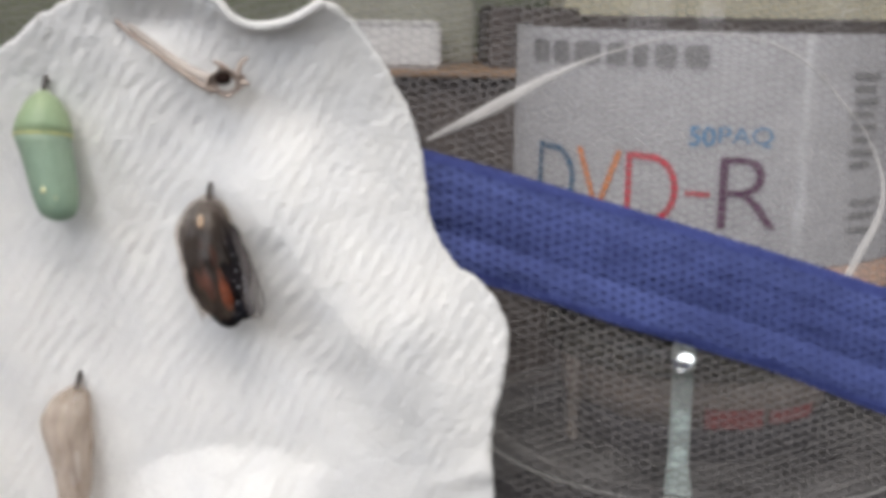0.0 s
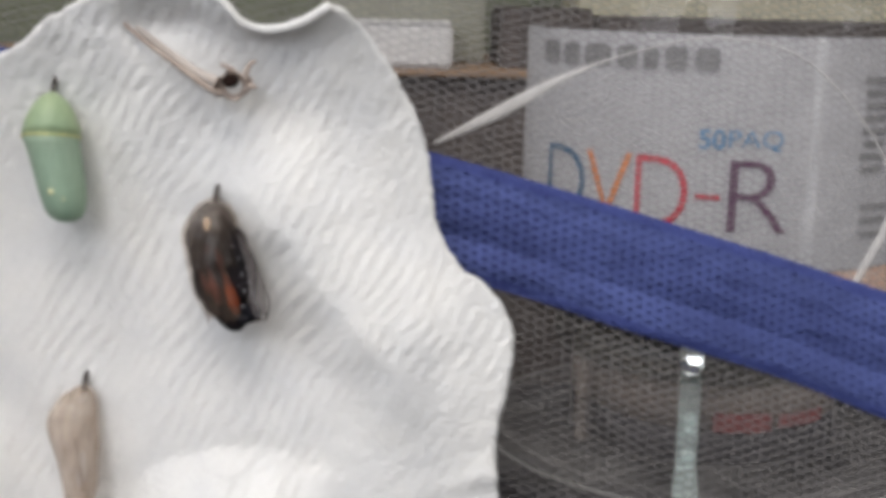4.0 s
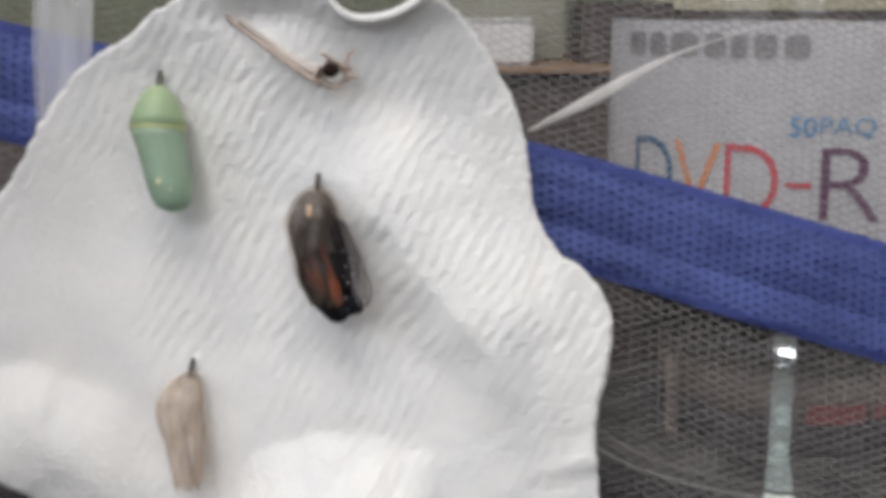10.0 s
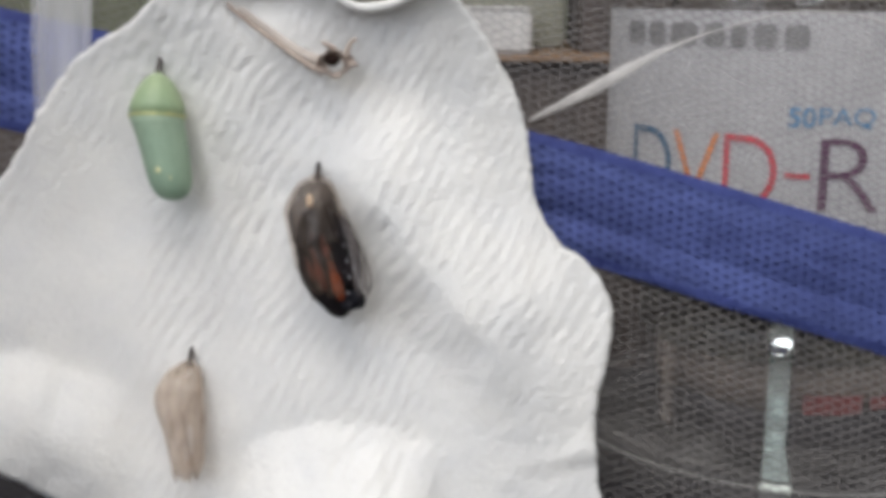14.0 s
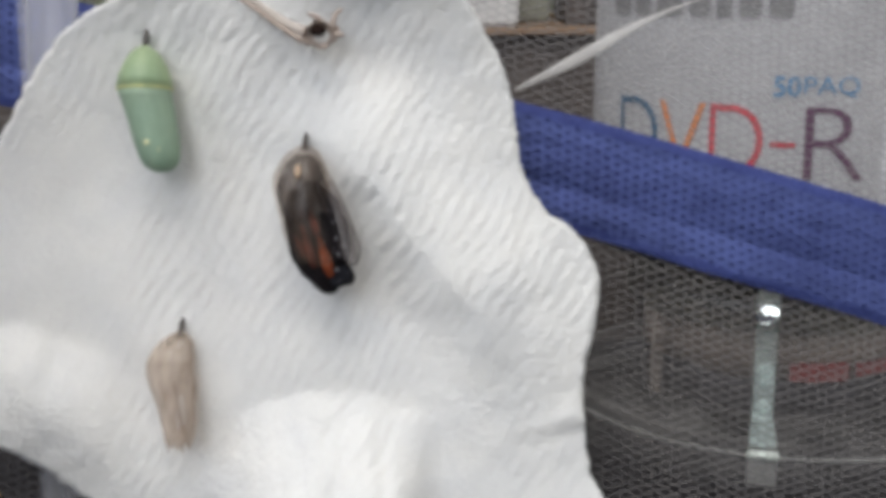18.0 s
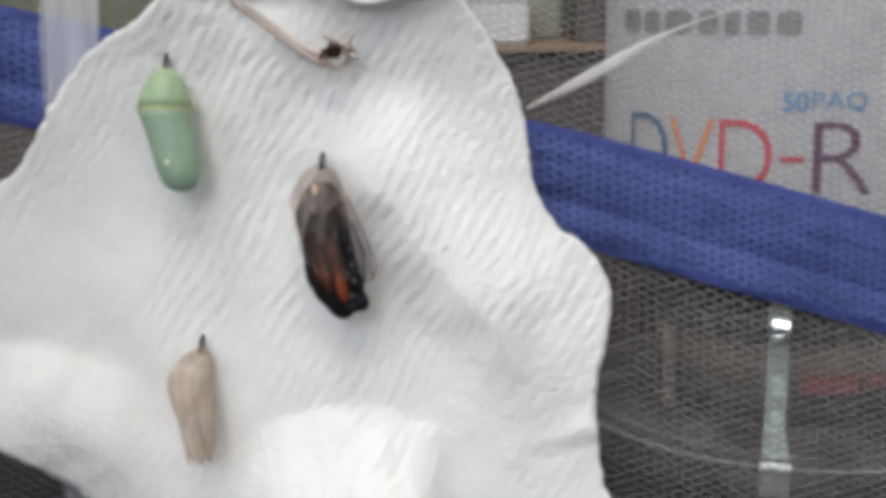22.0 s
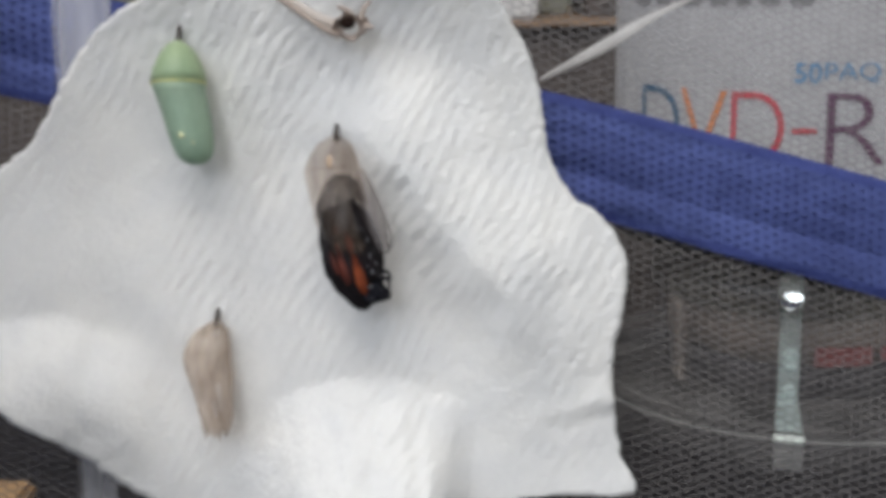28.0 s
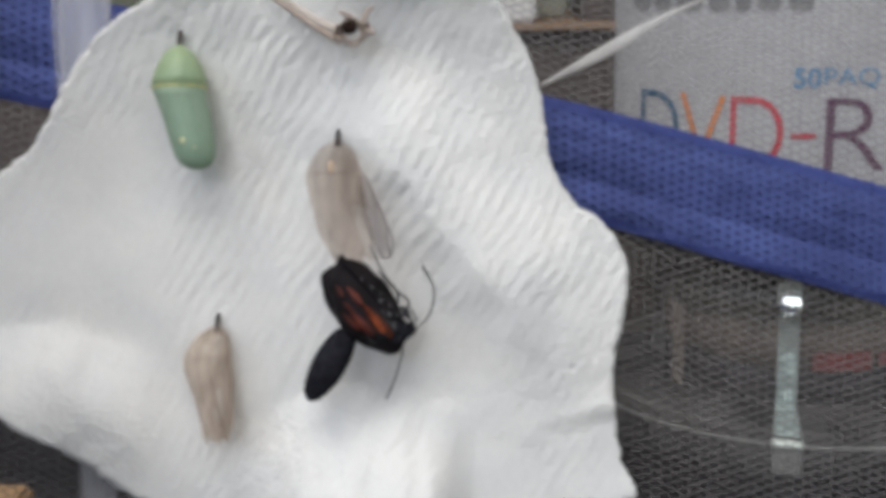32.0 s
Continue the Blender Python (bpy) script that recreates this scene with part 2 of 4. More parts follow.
PANEL = material("dark_panel", (0.060, 0.045, 0.039), 0.7, (0.034, 0.026, 0.023), 12, 0.2, 100, stretch=(6, 6, 1))
WALL = material("olive_wall", (0.10, 0.11, 0.072), 0.9, (0.083, 0.092, 0.062), 6, 0.2, 200)
ROOM = material("room_plaster", (0.55, 0.54, 0.50), 0.9, (0.50, 0.49, 0.46), 3, 0.2, 80)
CARTON = material("white_carton", (0.50, 0.49, 0.48), 0.6, (0.44, 0.43, 0.43), 40)
BEIGE = material("beige_carton", (0.42, 0.38, 0.27), 0.7, (0.36, 0.33, 0.24), 30)
OLIVE_BOX = material("olive_carton", (0.20, 0.20, 0.155), 0.7, (0.17, 0.165, 0.13), 40)


# ---- building helpers ----
def mesh_object(name, bm, mat, parent=None, smooth=True):
    data = bpy.data.meshes.new(name)
    for face in bm.faces:
        face.smooth = smooth
    bm.to_mesh(data)
    bm.free()
    data.materials.append(mat)
    ob = new(name, data)
    ob.parent = parent
    return ob


def part(name, bm, mat, parent, label="", smooth=True):
    ob = mesh_object(name, bm, mat, parent, smooth)
    return tagged(ob, label) if label else ob


def empty(name, m):
    ob = new(name)
    ob.matrix_world = m
    ob.empty_display_size = 0.005
    return ob


def box(bm, x0, x1, y0, y1, z0, z1, bevel=0.0):
    made = bmesh.ops.create_cube(bm, size=1)["verts"]
    bmesh.ops.transform(bm, verts=made, matrix=Matrix.LocRotScale(((x0 + x1) / 2, (y0 + y1) / 2, (z0 + z1) / 2), None, (x1 - x0, y1 - y0, z1 - z0)))
    if bevel:
        bmesh.ops.bevel(bm, geom=[e for e in bm.edges if e.verts[0] in made], offset=bevel, segments=2, affect="EDGES")
    return bm


def lathe(bm, profile, steps=40, centre=(0, 0), close=True, depth=1.0):
    """Rings of (radius, z) round the z axis; each ring may carry its own middle as a third and fourth value."""
    rings = []
    for row in profile:
        r, z = row[0], row[1]
        cx, cy = (row[2], row[3]) if len(row) > 2 else centre
        rings.append([bm.verts.new((cx + r * math.cos(2 * math.pi * i / steps), cy + depth * r * math.sin(2 * math.pi * i / steps), z)) for i in range(steps)])
    for a, b in zip(rings, rings[1:]):
        for i in range(steps):
            bm.faces.new((a[i], a[(i + 1) % steps], b[(i + 1) % steps], b[i]))
    if close:
        bm.faces.new(rings[0][::-1])
        bm.faces.new(rings[-1])
    bmesh.ops.recalc_face_normals(bm, faces=bm.faces)
    return bm


def spline(points, n):
    """A smooth line of n places through the points (Catmull-Rom)."""
    pts = [Vector(p) for p in points]
    pts = [2 * pts[0] - pts[1], *pts, 2 * pts[-1] - pts[-2]]
    out = []
    for k in range(n):
        s = k / (n - 1) * (len(pts) - 3)
        i = min(int(s), len(pts) - 4)
        t = s - i
        a, b, c, d = pts[i:i + 4]
        out.append(0.5 * (2 * b + (c - a) * t + (2 * a - 5 * b + 4 * c - d) * t * t + (3 * b - a - 3 * c + d) * t ** 3))
    return out


def tube(bm, points, radius, end=None, n=24, sides=8):
    """A round rod along a smooth line; its radius runs from radius to end."""
    line = spline(points, n)
    end = radius if end is None else end
    rings = []
    for k, p in enumerate(line):
        way = (line[min(k + 1, n - 1)] - line[max(k - 1, 0)]).normalized()
        side = way.cross(Vector((0.13, 0.9, 0.41))).normalized()
        up = side.cross(way)
        r = radius + (end - radius) * k / (n - 1)
        rings.append([bm.verts.new(p + r * (math.cos(2 * math.pi * i / sides) * side + math.sin(2 * math.pi * i / sides) * up)) for i in range(sides)])
    for a, b in zip(rings, rings[1:]):
        for i in range(sides):
            bm.faces.new((a[i], a[(i + 1) % sides], b[(i + 1) % sides], b[i]))
    bm.faces.new(rings[0][::-1])
    bm.faces.new(rings[-1])
    bmesh.ops.recalc_face_normals(bm, faces=bm.faces)
    return bm


def ball(bm, middle, sx, sy, sz, seg=14):
    made = bmesh.ops.create_uvsphere(bm, u_segments=seg, v_segments=seg - 4, radius=1)["verts"]
    bmesh.ops.transform(bm, verts=made, matrix=Matrix.LocRotScale(middle, None, (sx, sy, sz)))
    return bm


# ---- the room ----
table = mesh_object("table", box(bmesh.new(), -0.75, 0.85, -0.45, 0.62, -0.03, 0.0, 0.003), TABLE, smooth=False)
tagged(table, "dark brown wooden table top under the cage", "table", kind="structure")
floor_ob = mesh_object("floor", box(bmesh.new(), -1.6, 1.6, -1.6, 1.3, -0.78, -0.75), ROOM, smooth=False)
tagged(floor_ob, "plain pale floor of the room", "floor", kind="structure")
def wall_with_opening(bm, along_x, at0, at1, a0, a1, o0, o1, z0, z1):
    """A wall from a0 to a1 with a lamp opening from o0 to o1 and z0 to z1, built of four blocks."""
    for p0, p1, q0, q1 in ((a0, o0, -0.75, 1.6), (o1, a1, -0.75, 1.6), (o0, o1, -0.75, z0), (o0, o1, z1, 1.6)):
        box(bm, *((p0, p1, at0, at1) if along_x else (at0, at1, p0, p1)), q0, q1)
    return bm


def invented_window_frame(name, along_x, at0, at1, o0, o1, z0, z1):
    thing = empty(name, Matrix.Identity(4))
    tagged(thing, "plain white frame, invented and unseen, round a lamp opening", "window", kind="structure")
    for p0, p1, q0, q1 in ((o0, o0 + 0.03, z0, z1), (o1 - 0.03, o1, z0, z1), (o0 + 0.03, o1 - 0.03, z0, z0 + 0.03), (o0 + 0.03, o1 - 0.03, z1 - 0.03, z1)):
        part("invented_window_frame", box(bmesh.new(), *((p0, p1, at0, at1) if along_x else (at0, at1, p0, p1)), q0, q1), CARTON, thing, smooth=False)


for name, bm, mat, label in (
        ("wall_north", box(bmesh.new(), -1.6, 1.6, 0.64, 0.72, -0.75, 1.6), WALL, "olive-beige painted wall behind the shelf"),
        ("wall_east", wall_with_opening(bmesh.new(), False, 1.6, 1.7, -1.6, 0.72, -0.78, 0.06, 0.56, 1.40), ROOM, "plain pale plaster wall with an invented lamp opening"),
        ("wall_west", wall_with_opening(bmesh.new(), False, -1.7, -1.6, -1.6, 0.72, -1.54, -0.42, 0.62, 1.56), ROOM, "plain pale plaster wall with an invented lamp opening"),
        ("wall_south", wall_with_opening(bmesh.new(), True, -1.7, -1.6, -1.7, 1.7, -0.80, -0.12, 0.58, 1.40), ROOM, "plain pale plaster wall with an invented lamp opening")):
    tagged(mesh_object(name, bm, mat, smooth=False), label, "wall", kind="structure")
# invented frames round the lamp openings; no window is known here
invented_window_frame("invented_window_1", True, -1.68, -1.63, -0.80, -0.12, 0.58, 1.40)
invented_window_frame("invented_window_3", False, 1.63, 1.68, -0.78, 0.06, 0.56, 1.40)
invented_window_frame("invented_window_2", False, -1.68, -1.63, -1.54, -0.42, 0.62, 1.56)
tagged(mesh_object("ceiling", box(bmesh.new(), -1.7, 1.7, -1.7, 0.72, 1.6, 1.66), ROOM, smooth=False), "plain pale ceiling", "ceiling", kind="structure")

# a shelf with a dark back under it
shelf = empty("shelf_unit", Matrix.Translation((0, 0.55, 0)))
tagged(shelf, "low brown wooden shelf with a dark back panel, on the table", "shelf")
part("board", box(bmesh.new(), -0.7, 0.8, -0.074, 0.085, 0.1248, 0.1275, 0.0006), SHELF, shelf, "brown wooden board with a lighter edge", smooth=False)
part("back_panel", box(bmesh.new(), -0.7, 0.8, -0.068, -0.058, 0.0, 0.1248), PANEL, shelf, "dark brown panel", smooth=False)
for x in (-0.7, 0.79):
    part("side_panel", box(bmesh.new(), x, x + 0.01, -0.058, 0.085, 0.0, 0.1248), PANEL, shelf, smooth=False)


def carton(name, x0, x1, y0, y1, z0, z1, mat, label, round_edge):
    thing = empty(name, Matrix.Translation(((x0 + x1) / 2, (y0 + y1) / 2, z0)))
    tagged(thing, label, "box")
    w, d = (x1 - x0) / 2, (y1 - y0) / 2
    part("body", box(bmesh.new(), -w, w, -d, d, 0, z1 - z0 - 0.0012, round_edge), mat, thing, smooth=False)
    part("lid", box(bmesh.new(), -w + 0.0006, w - 0.0006, -d + 0.0006, d - 0.0006, z1 - z0 - 0.0012, z1 - z0, 0.0003), mat, thing, smooth=False)


carton("white_box", -0.03, 0.0345, 0.485, 0.53, 0.1275, 0.1455, CARTON, "small white cardboard box lying on the wooden shelf", 0.0015)
carton("olive_box", -0.02, 0.0505, 0.535, 0.60, 0.1275, 0.156, OLIVE_BOX, "olive-grey cardboard box on the shelf behind a white one", 0.001)

# block in dark colour, put where there is only a dark gap
carton("dark_gap_fill", 0.0547, 0.092, 0.50, 0.56, 0.1275, 0.152, PANEL, "dark brown block added to fill a dark gap beside the olive box", 0.001)

# low dark block, added to darken the strip above the disc box's label
carton("low_dark_fill", 0.093, 0.33, 0.50, 0.56, 0.1275, 0.149, PANEL, "low dark block added on the shelf behind the disc box", 0.001)
carton("beige_box", 0.095, 0.38, 0.566, 0.622, 0.1275, 0.27, BEIGE, "tall beige cardboard box on the shelf behind a low dark block", 0.0015)

board = mesh_object("wooden_board", box(bmesh.new(), -0.42, -0.1215, 0.10, 0.322, 0.0, 0.006, 0.0015), BOARD, smooth=False)
tagged(board, "light tan wooden board lying flat on the dark table", "board")

# ---- the disc box on a clear tub ----
AXIS = (0.118, 0.398)


def ring_sheet(bm, r, deg0, deg1, z0, z1, steps=60):
    """A strip of a cylinder, seen from outside, from one angle to another (0 faces the viewer's side)."""
    low, high = [], []
    for i in range(steps + 1):
        a = radians(deg0 + (deg1 - deg0) * i / steps)
        low.append(bm.verts.new((r * math.sin(a), -r * math.cos(a), z0)))
        high.append(bm.verts.new((r * math.sin(a), -r * math.cos(a), z1)))
    for i in range(steps):
        bm.faces.new((low[i], low[i + 1], high[i + 1], high[i]))
    return bm


def lathe_wedge(bm, r0, r1, deg0, deg1, z0, z1):
    """A small rounded block on the side of a round box."""
    box(bm, radians(deg0), radians(deg1), r0, r1, z0, z1)
    bmesh.ops.subdivide_edges(bm, edges=[e for e in bm.edges if abs(e.verts[0].co.x - e.verts[1].co.x) > 0.01], cuts=5)
    bmesh.ops.bevel(bm, geom=[e for e in bm.edges if e.calc_face_angle(0) > 1], offset=(r1 - r0) * 0.4, segments=3, affect="EDGES")
    for v in bm.verts:
        a, r = v.co.x, v.co.y
        v.co.x, v.co.y = r * math.sin(a), -r * math.cos(a)
    bmesh.ops.recalc_face_normals(bm, faces=bm.faces)
    return bm


def glint_shell(bm, deg0, deg1, low, high, square, proud=0.0):
    """A smooth plate added over the tub's shoulder for its glint: low and high are its ends in degrees of the
    shoulder's bow.
    """
    rows = []
    middle, half = (deg0 + deg1) / 2, (deg1 - deg0) / 2
    for i in range(17):
        u = i / 8 - 1
        e = radians((low + high) / 2 + (high - low) / 2 * u)
        wide = half * max(0.0, 1 - abs(u) ** square) ** 0.5 + 0.05
        r, z = 0.00875 + (0.0450 + proud) * math.cos(e), 0.03104 + (0.0450 + proud) * math.sin(e)
        rows.append([bm.verts.new((r * math.sin(radians(d)), -r * math.cos(radians(d)), z)) for d in np.linspace(middle - wide, middle + wide, 9)])
    for a, b in zip(rows, rows[1:]):
        for j in range(8):
            bm.faces.new((a[j], a[j + 1], b[j + 1], b[j]))
    bmesh.ops.recalc_face_normals(bm, faces=bm.faces)
    return bm


def wrapped_text(text, size, width, r, deg, z, mat, parent, thin=0.0, height=None):
    """Raised lettering bent round the box: its left end at deg, its foot at z."""
    curve = bpy.data.curves.new("lettering", "FONT")
    curve.body, curve.size, curve.offset, curve.resolution_u = text, size, thin, 6
    holder = bpy.data.objects.new("lettering", curve)
    scene.collection.objects.link(holder)
    data = bpy.data.meshes.new_from_object(holder.evaluated_get(bpy.context.evaluated_depsgraph_get()))
    bpy.data.objects.remove(holder)
    bm = bmesh.new()
    bm.from_mesh(data)
    bmesh.ops.triangulate(bm, faces=bm.faces)
    bmesh.ops.subdivide_edges(bm, edges=[e for e in bm.edges if e.calc_length() > size * 0.12], cuts=2)
    xs, ys = [v.co.x for v in bm.verts], [v.co.y for v in bm.verts]
    for v in bm.verts:
        x = (v.co.x - min(xs)) / (max(xs) - min(xs)) * width
        y = v.co.y - min(ys) if height is None else (v.co.y - min(ys)) / (max(ys) - min(ys)) * height
        a = radians(deg) + x / r
        v.co = (r * math.sin(a), -r * math.cos(a), z + y)
    return part("lettering", bm, mat, parent, smooth=False)


pack = empty("disc_spindle_box", Matrix.Translation((*AXIS, 0.0625)))
tagged(pack, "round disc box with grey-white label on a clear tub", "disc box")
Z = 0.0625
part("base", lathe(bmesh.new(), [(0.060, 0), (0.0645, 0.001), (0.0645, 0.007), (0.063, 0.009)], 72), BASE, pack, "black plastic base")
part("discs", lathe(bmesh.new(), [(0.060, 0.009), (0.060, 0.076)], 72), DISC, pack, "dark stack of discs")
part("lid", lathe(bmesh.new(), [(0.0625, 0.009), (0.0625, 0.0918), (0.0612, 0.0948), (0.058, 0.0958), (0.0, 0.0958)], 96, close=False), LID, pack, "clear plastic lid")
part("label", ring_sheet(bmesh.new(), 0.0630, -120, 80, 0.0805 - Z + 0.0, 0.1465 - Z, 90), LABEL, pack, "grey-white paper label")
part("label_foot", ring_sheet(bmesh.new(), 0.0630, -120, 80, 0.0715 - Z, 0.0802 - Z, 90), PEACH, pack, "peach band along the foot of the label")
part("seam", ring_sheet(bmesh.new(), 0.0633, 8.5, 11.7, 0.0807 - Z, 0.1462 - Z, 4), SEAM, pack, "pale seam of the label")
R = 0.0634
for text, deg, width, mat in (("D", -66.6, 15.6, INK_TEAL), ("V", -50.6, 14.2, INK_ORANGE), ("D", -35.2, 14.0, INK_RED), ("-", -19.4, 6.2, INK_RED), ("R", -11.0, 15.2, INK_PLUM)):
    wrapped_text(text, 0.027, radians(width) * R, R, deg, (0.1008 if text == "-" else 0.092) - Z, mat, pack, thin=-0.0004, height=0.0014 if text == "-" else 0.0202)
wrapped_text("50", 0.008, radians(6.6) * R, R, -19.2, 0.1150 - Z, INK_BLUE, pack, height=0.0056, thin=0.0001)
wrapped_text("PAQ", 0.008, radians(13.6) * R, R, -11.8, 0.1150 - Z, INK_BLUE, pack, height=0.0056, thin=-0.00005)
# maker's mark: plain grey blocks
def mark_block(a0, a1):
    bm = bmesh.new()
    ring = []
    for k in range(24):
        t = 2 * math.pi * k / 24
        c, q = math.cos(t), math.sin(t)
        a = radians((a0 + a1) / 2 + (a1 - a0) / 2 * math.copysign(abs(c) ** 0.5, c))
        ring.append(bm.verts.new((R * math.sin(a), -R * math.cos(a), 0.1396 - Z + 0.0034 * math.copysign(abs(q) ** 0.5, q))))
    bm.faces.new(ring)
    return bm


for a0, a1 in ((-71.8, -63.2), (-61.4, -55.0), (-53.2, -44.2), (-42.4, -36.4), (-34.8, -30.6), (-29.0, -23.2), (-21.4, -15.2)):
    part("mark", mark_block(a0, a1), INK_MARK, pack, smooth=False)
# unreadable column of print
for k in range(8):
    z = 0.134 - k * 0.0036
    part("print_bar", ring_sheet(bmesh.new(), R, 24 + (k % 3) * 0.6, 34 - (k % 2) * 1.5, z - Z, z + 0.0018 - Z, 6), INK_GREY, pack, smooth=False)
for k in range(3):
    z = 0.098 - k * 0.004
    part("print_bar", ring_sheet(bmesh.new(), R, 26, 37 - k, z - Z, z + 0.0016 - Z, 6), INK_GREY, pack, smooth=False)

tub = empty("clear_tub", Matrix.Translation((*AXIS, 0)))
tagged(tub, "squat clear plastic tub with dark contents, standing on the table", "tub")
part("foot", lathe(bmesh.new(), [(0.072, 0.0), (0.0745, 0.002), (0.0745, 0.0118), (0.072, 0.0138), (0.050, 0.0148)], 72), TUB_FOOT, tub, "clear rim at the foot")
part("wall", lathe(bmesh.new(), [(0.0485, 0.0148), (0.0480, 0.0440)], 72, close=False), TUB_WALL, tub, "clear glossy wall")
part("lid", lathe(bmesh.new(), [(0.0482, 0.0425)] + [(0.0440 + 0.0062 * math.cos(radians(a)), 0.0460 + 0.0080 * math.sin(radians(a))) for a in range(-25, 86, 8)] + [(0.043, 0.0545), (0.042, 0.0622), (0.02, 0.0622)], 72, close=False), TUB_LID, tub, "clear rounded lid")
# upright streak: a reflection on the wall, put into pale strips
part("seam", ring_sheet(bmesh.new(), 0.0488, -21.6, -14.2, 0.0148, 0.0465, 6), STREAK_PALE, tub, "pale upright streak, a painted reflection")
part("seam", ring_sheet(bmesh.new(), 0.0752, -19.6, -13.2, 0.0040, 0.0125, 6), RIM_LINE, tub, "pale streak on the foot, a painted reflection")
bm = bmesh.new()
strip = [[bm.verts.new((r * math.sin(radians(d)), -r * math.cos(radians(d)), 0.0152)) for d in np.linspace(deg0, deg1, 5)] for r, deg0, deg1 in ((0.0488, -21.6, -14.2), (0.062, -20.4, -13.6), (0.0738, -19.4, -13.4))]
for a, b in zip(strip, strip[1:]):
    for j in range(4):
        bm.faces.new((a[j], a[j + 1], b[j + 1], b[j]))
part("seam", bm, STREAK_PALE, tub, "pale streak across the base, a painted reflection")
# plates and mirror dome added to make the glints at both ends
part("glint_plate", glint_shell(bmesh.new(), -22.0, -14.0, 19.0, 34.0, 8.0), GLINT_WHITE, tub, "pale plate added for a glint")
part("glint_dome", glint_shell(bmesh.new(), -22.0, -14.6, 18.8, 27.2, 2.6, 0.0006), GLINT_MIRROR, tub, "mirror dome added for the glint")
part("glint_plate", lathe_wedge(bmesh.new(), 0.0738, 0.0758, -19.8, -13.0, 0.0116, 0.0146), GLINT_WHITE, tub, "white block added for the lower glint")
# paler upright band near the left edge of the wall
part("seam", ring_sheet(bmesh.new(), 0.0488, -68, -60.5, 0.0148, 0.0425, 6), FAINT_BAND, tub, "faint paler upright band")
part("rim_line", lathe(bmesh.new(), [(0.0672, 0.0146), (0.0685, 0.0149), (0.0700, 0.0144)], 72, close=False), TUB_FOOT, tub, "pale step on the base")
part("rim_line", lathe(bmesh.new(), [(0.0746 + 0.0005 * math.cos(a), 0.0127 + 0.0005 * math.sin(a)) for a in (-1.6, -0.8, 0, 0.8, 1.6)], 72, close=False), RIM_LINE, tub, "pale edge of the foot")
bm = lathe(bmesh.new(), [(0.0440, 0.0262), (0.0440, 0.034), (0.0440, 0.040)], 60)
for v in bm.verts:
    if v.co.z < 0.03:
        v.co.z += 0.0012 * noise.noise((v.co.x * 60, v.co.y * 60, 2.0))
part("contents", bm, CONTENTS, tub, "brown contents")
part("contents", lathe(bmesh.new(), [(0.0432, 0.0148), (0.0436, 0.0275)], 60), CONTENTS_DARK, tub, "dark lower contents")
part("print", ring_sheet(bmesh.new(), 0.0462, -9, 14, 0.0265, 0.0325, 20), RED_PRINT, tub, "faded red print")
part("print", ring_sheet(bmesh.new(), 0.0462, 17, 40, 0.0275, 0.0318, 20), RED_PRINT, tub, "faded red print")
# brighter spots of the same reflection, painted on the streak
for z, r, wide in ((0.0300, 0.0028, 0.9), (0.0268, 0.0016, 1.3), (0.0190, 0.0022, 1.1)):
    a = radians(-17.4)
    part("glint_spot", ball(bmesh.new(), (0.0489 * math.sin(a), -0.0489 * math.cos(a), z), r * wide, 0.0006, r, 12), STREAK_PALE, tub, "bright spot painted on the streak")

# ---- the cage's back wall: net, blue band, clear film, strap ----
NET_NEAR, NET_TURN = 0.252, 0.10


def on_net(x, z, lift=0.0):
    """A place on the net; x and z in millimetres as they lie on it, lift towards the viewer."""
    return Vector((x / 1000, NET_NEAR + NET_TURN * x / 1000 - lift / 1000, z / 1000))


cage = empty("mesh_cage_wall", LEAN)
tagged(cage, "grey net wall of a cage with a blue fabric band", "mesh cage")


BAND_TOP = [(-140, 55), (-82, 41), (-20, 28.5), (21, 18.9), (50, 11.4), (95, -1.2), (121, -8.9), (150, -17)]
BAND_FOOT = [(-140, 31), (-82, 17.5), (-20, 4.5), (33, -8.2), (62, -16.8), (95, -26.4), (121, -36.0), (150, -46)]


def band_at(x, z):
    """How far down the band's width a place on the wall lies: 0 at its top edge, 1 at its foot."""
    top, foot = (np.interp(x, [p[0] for p in edge], [p[1] for p in edge]) for edge in (BAND_TOP, BAND_FOOT))
    return float((top - z) / (top - foot))


def band_lift(v):
    """Two soft folds across the band's width, with a crease between them."""
    return 0.7 + (1.4 * math.sin(math.pi * v / 0.66) ** 0.8 if 0 < v < 0.66 else 1.0 * math.sin(math.pi * (v - 0.66) / 0.34) ** 0.8 if 0.66 < v < 1 else 0)


def band_crumple(x, z):
    """Shallow creases that run along the band."""
    along, across = x * 0.96 - z * 0.28, x * 0.28 + z * 0.96
    return 0.40 * noise.noise((along * 0.030, across * 0.24, 6.0)) + 0.30 * noise.noise((along * 0.09, across * 0.45, 2.0))


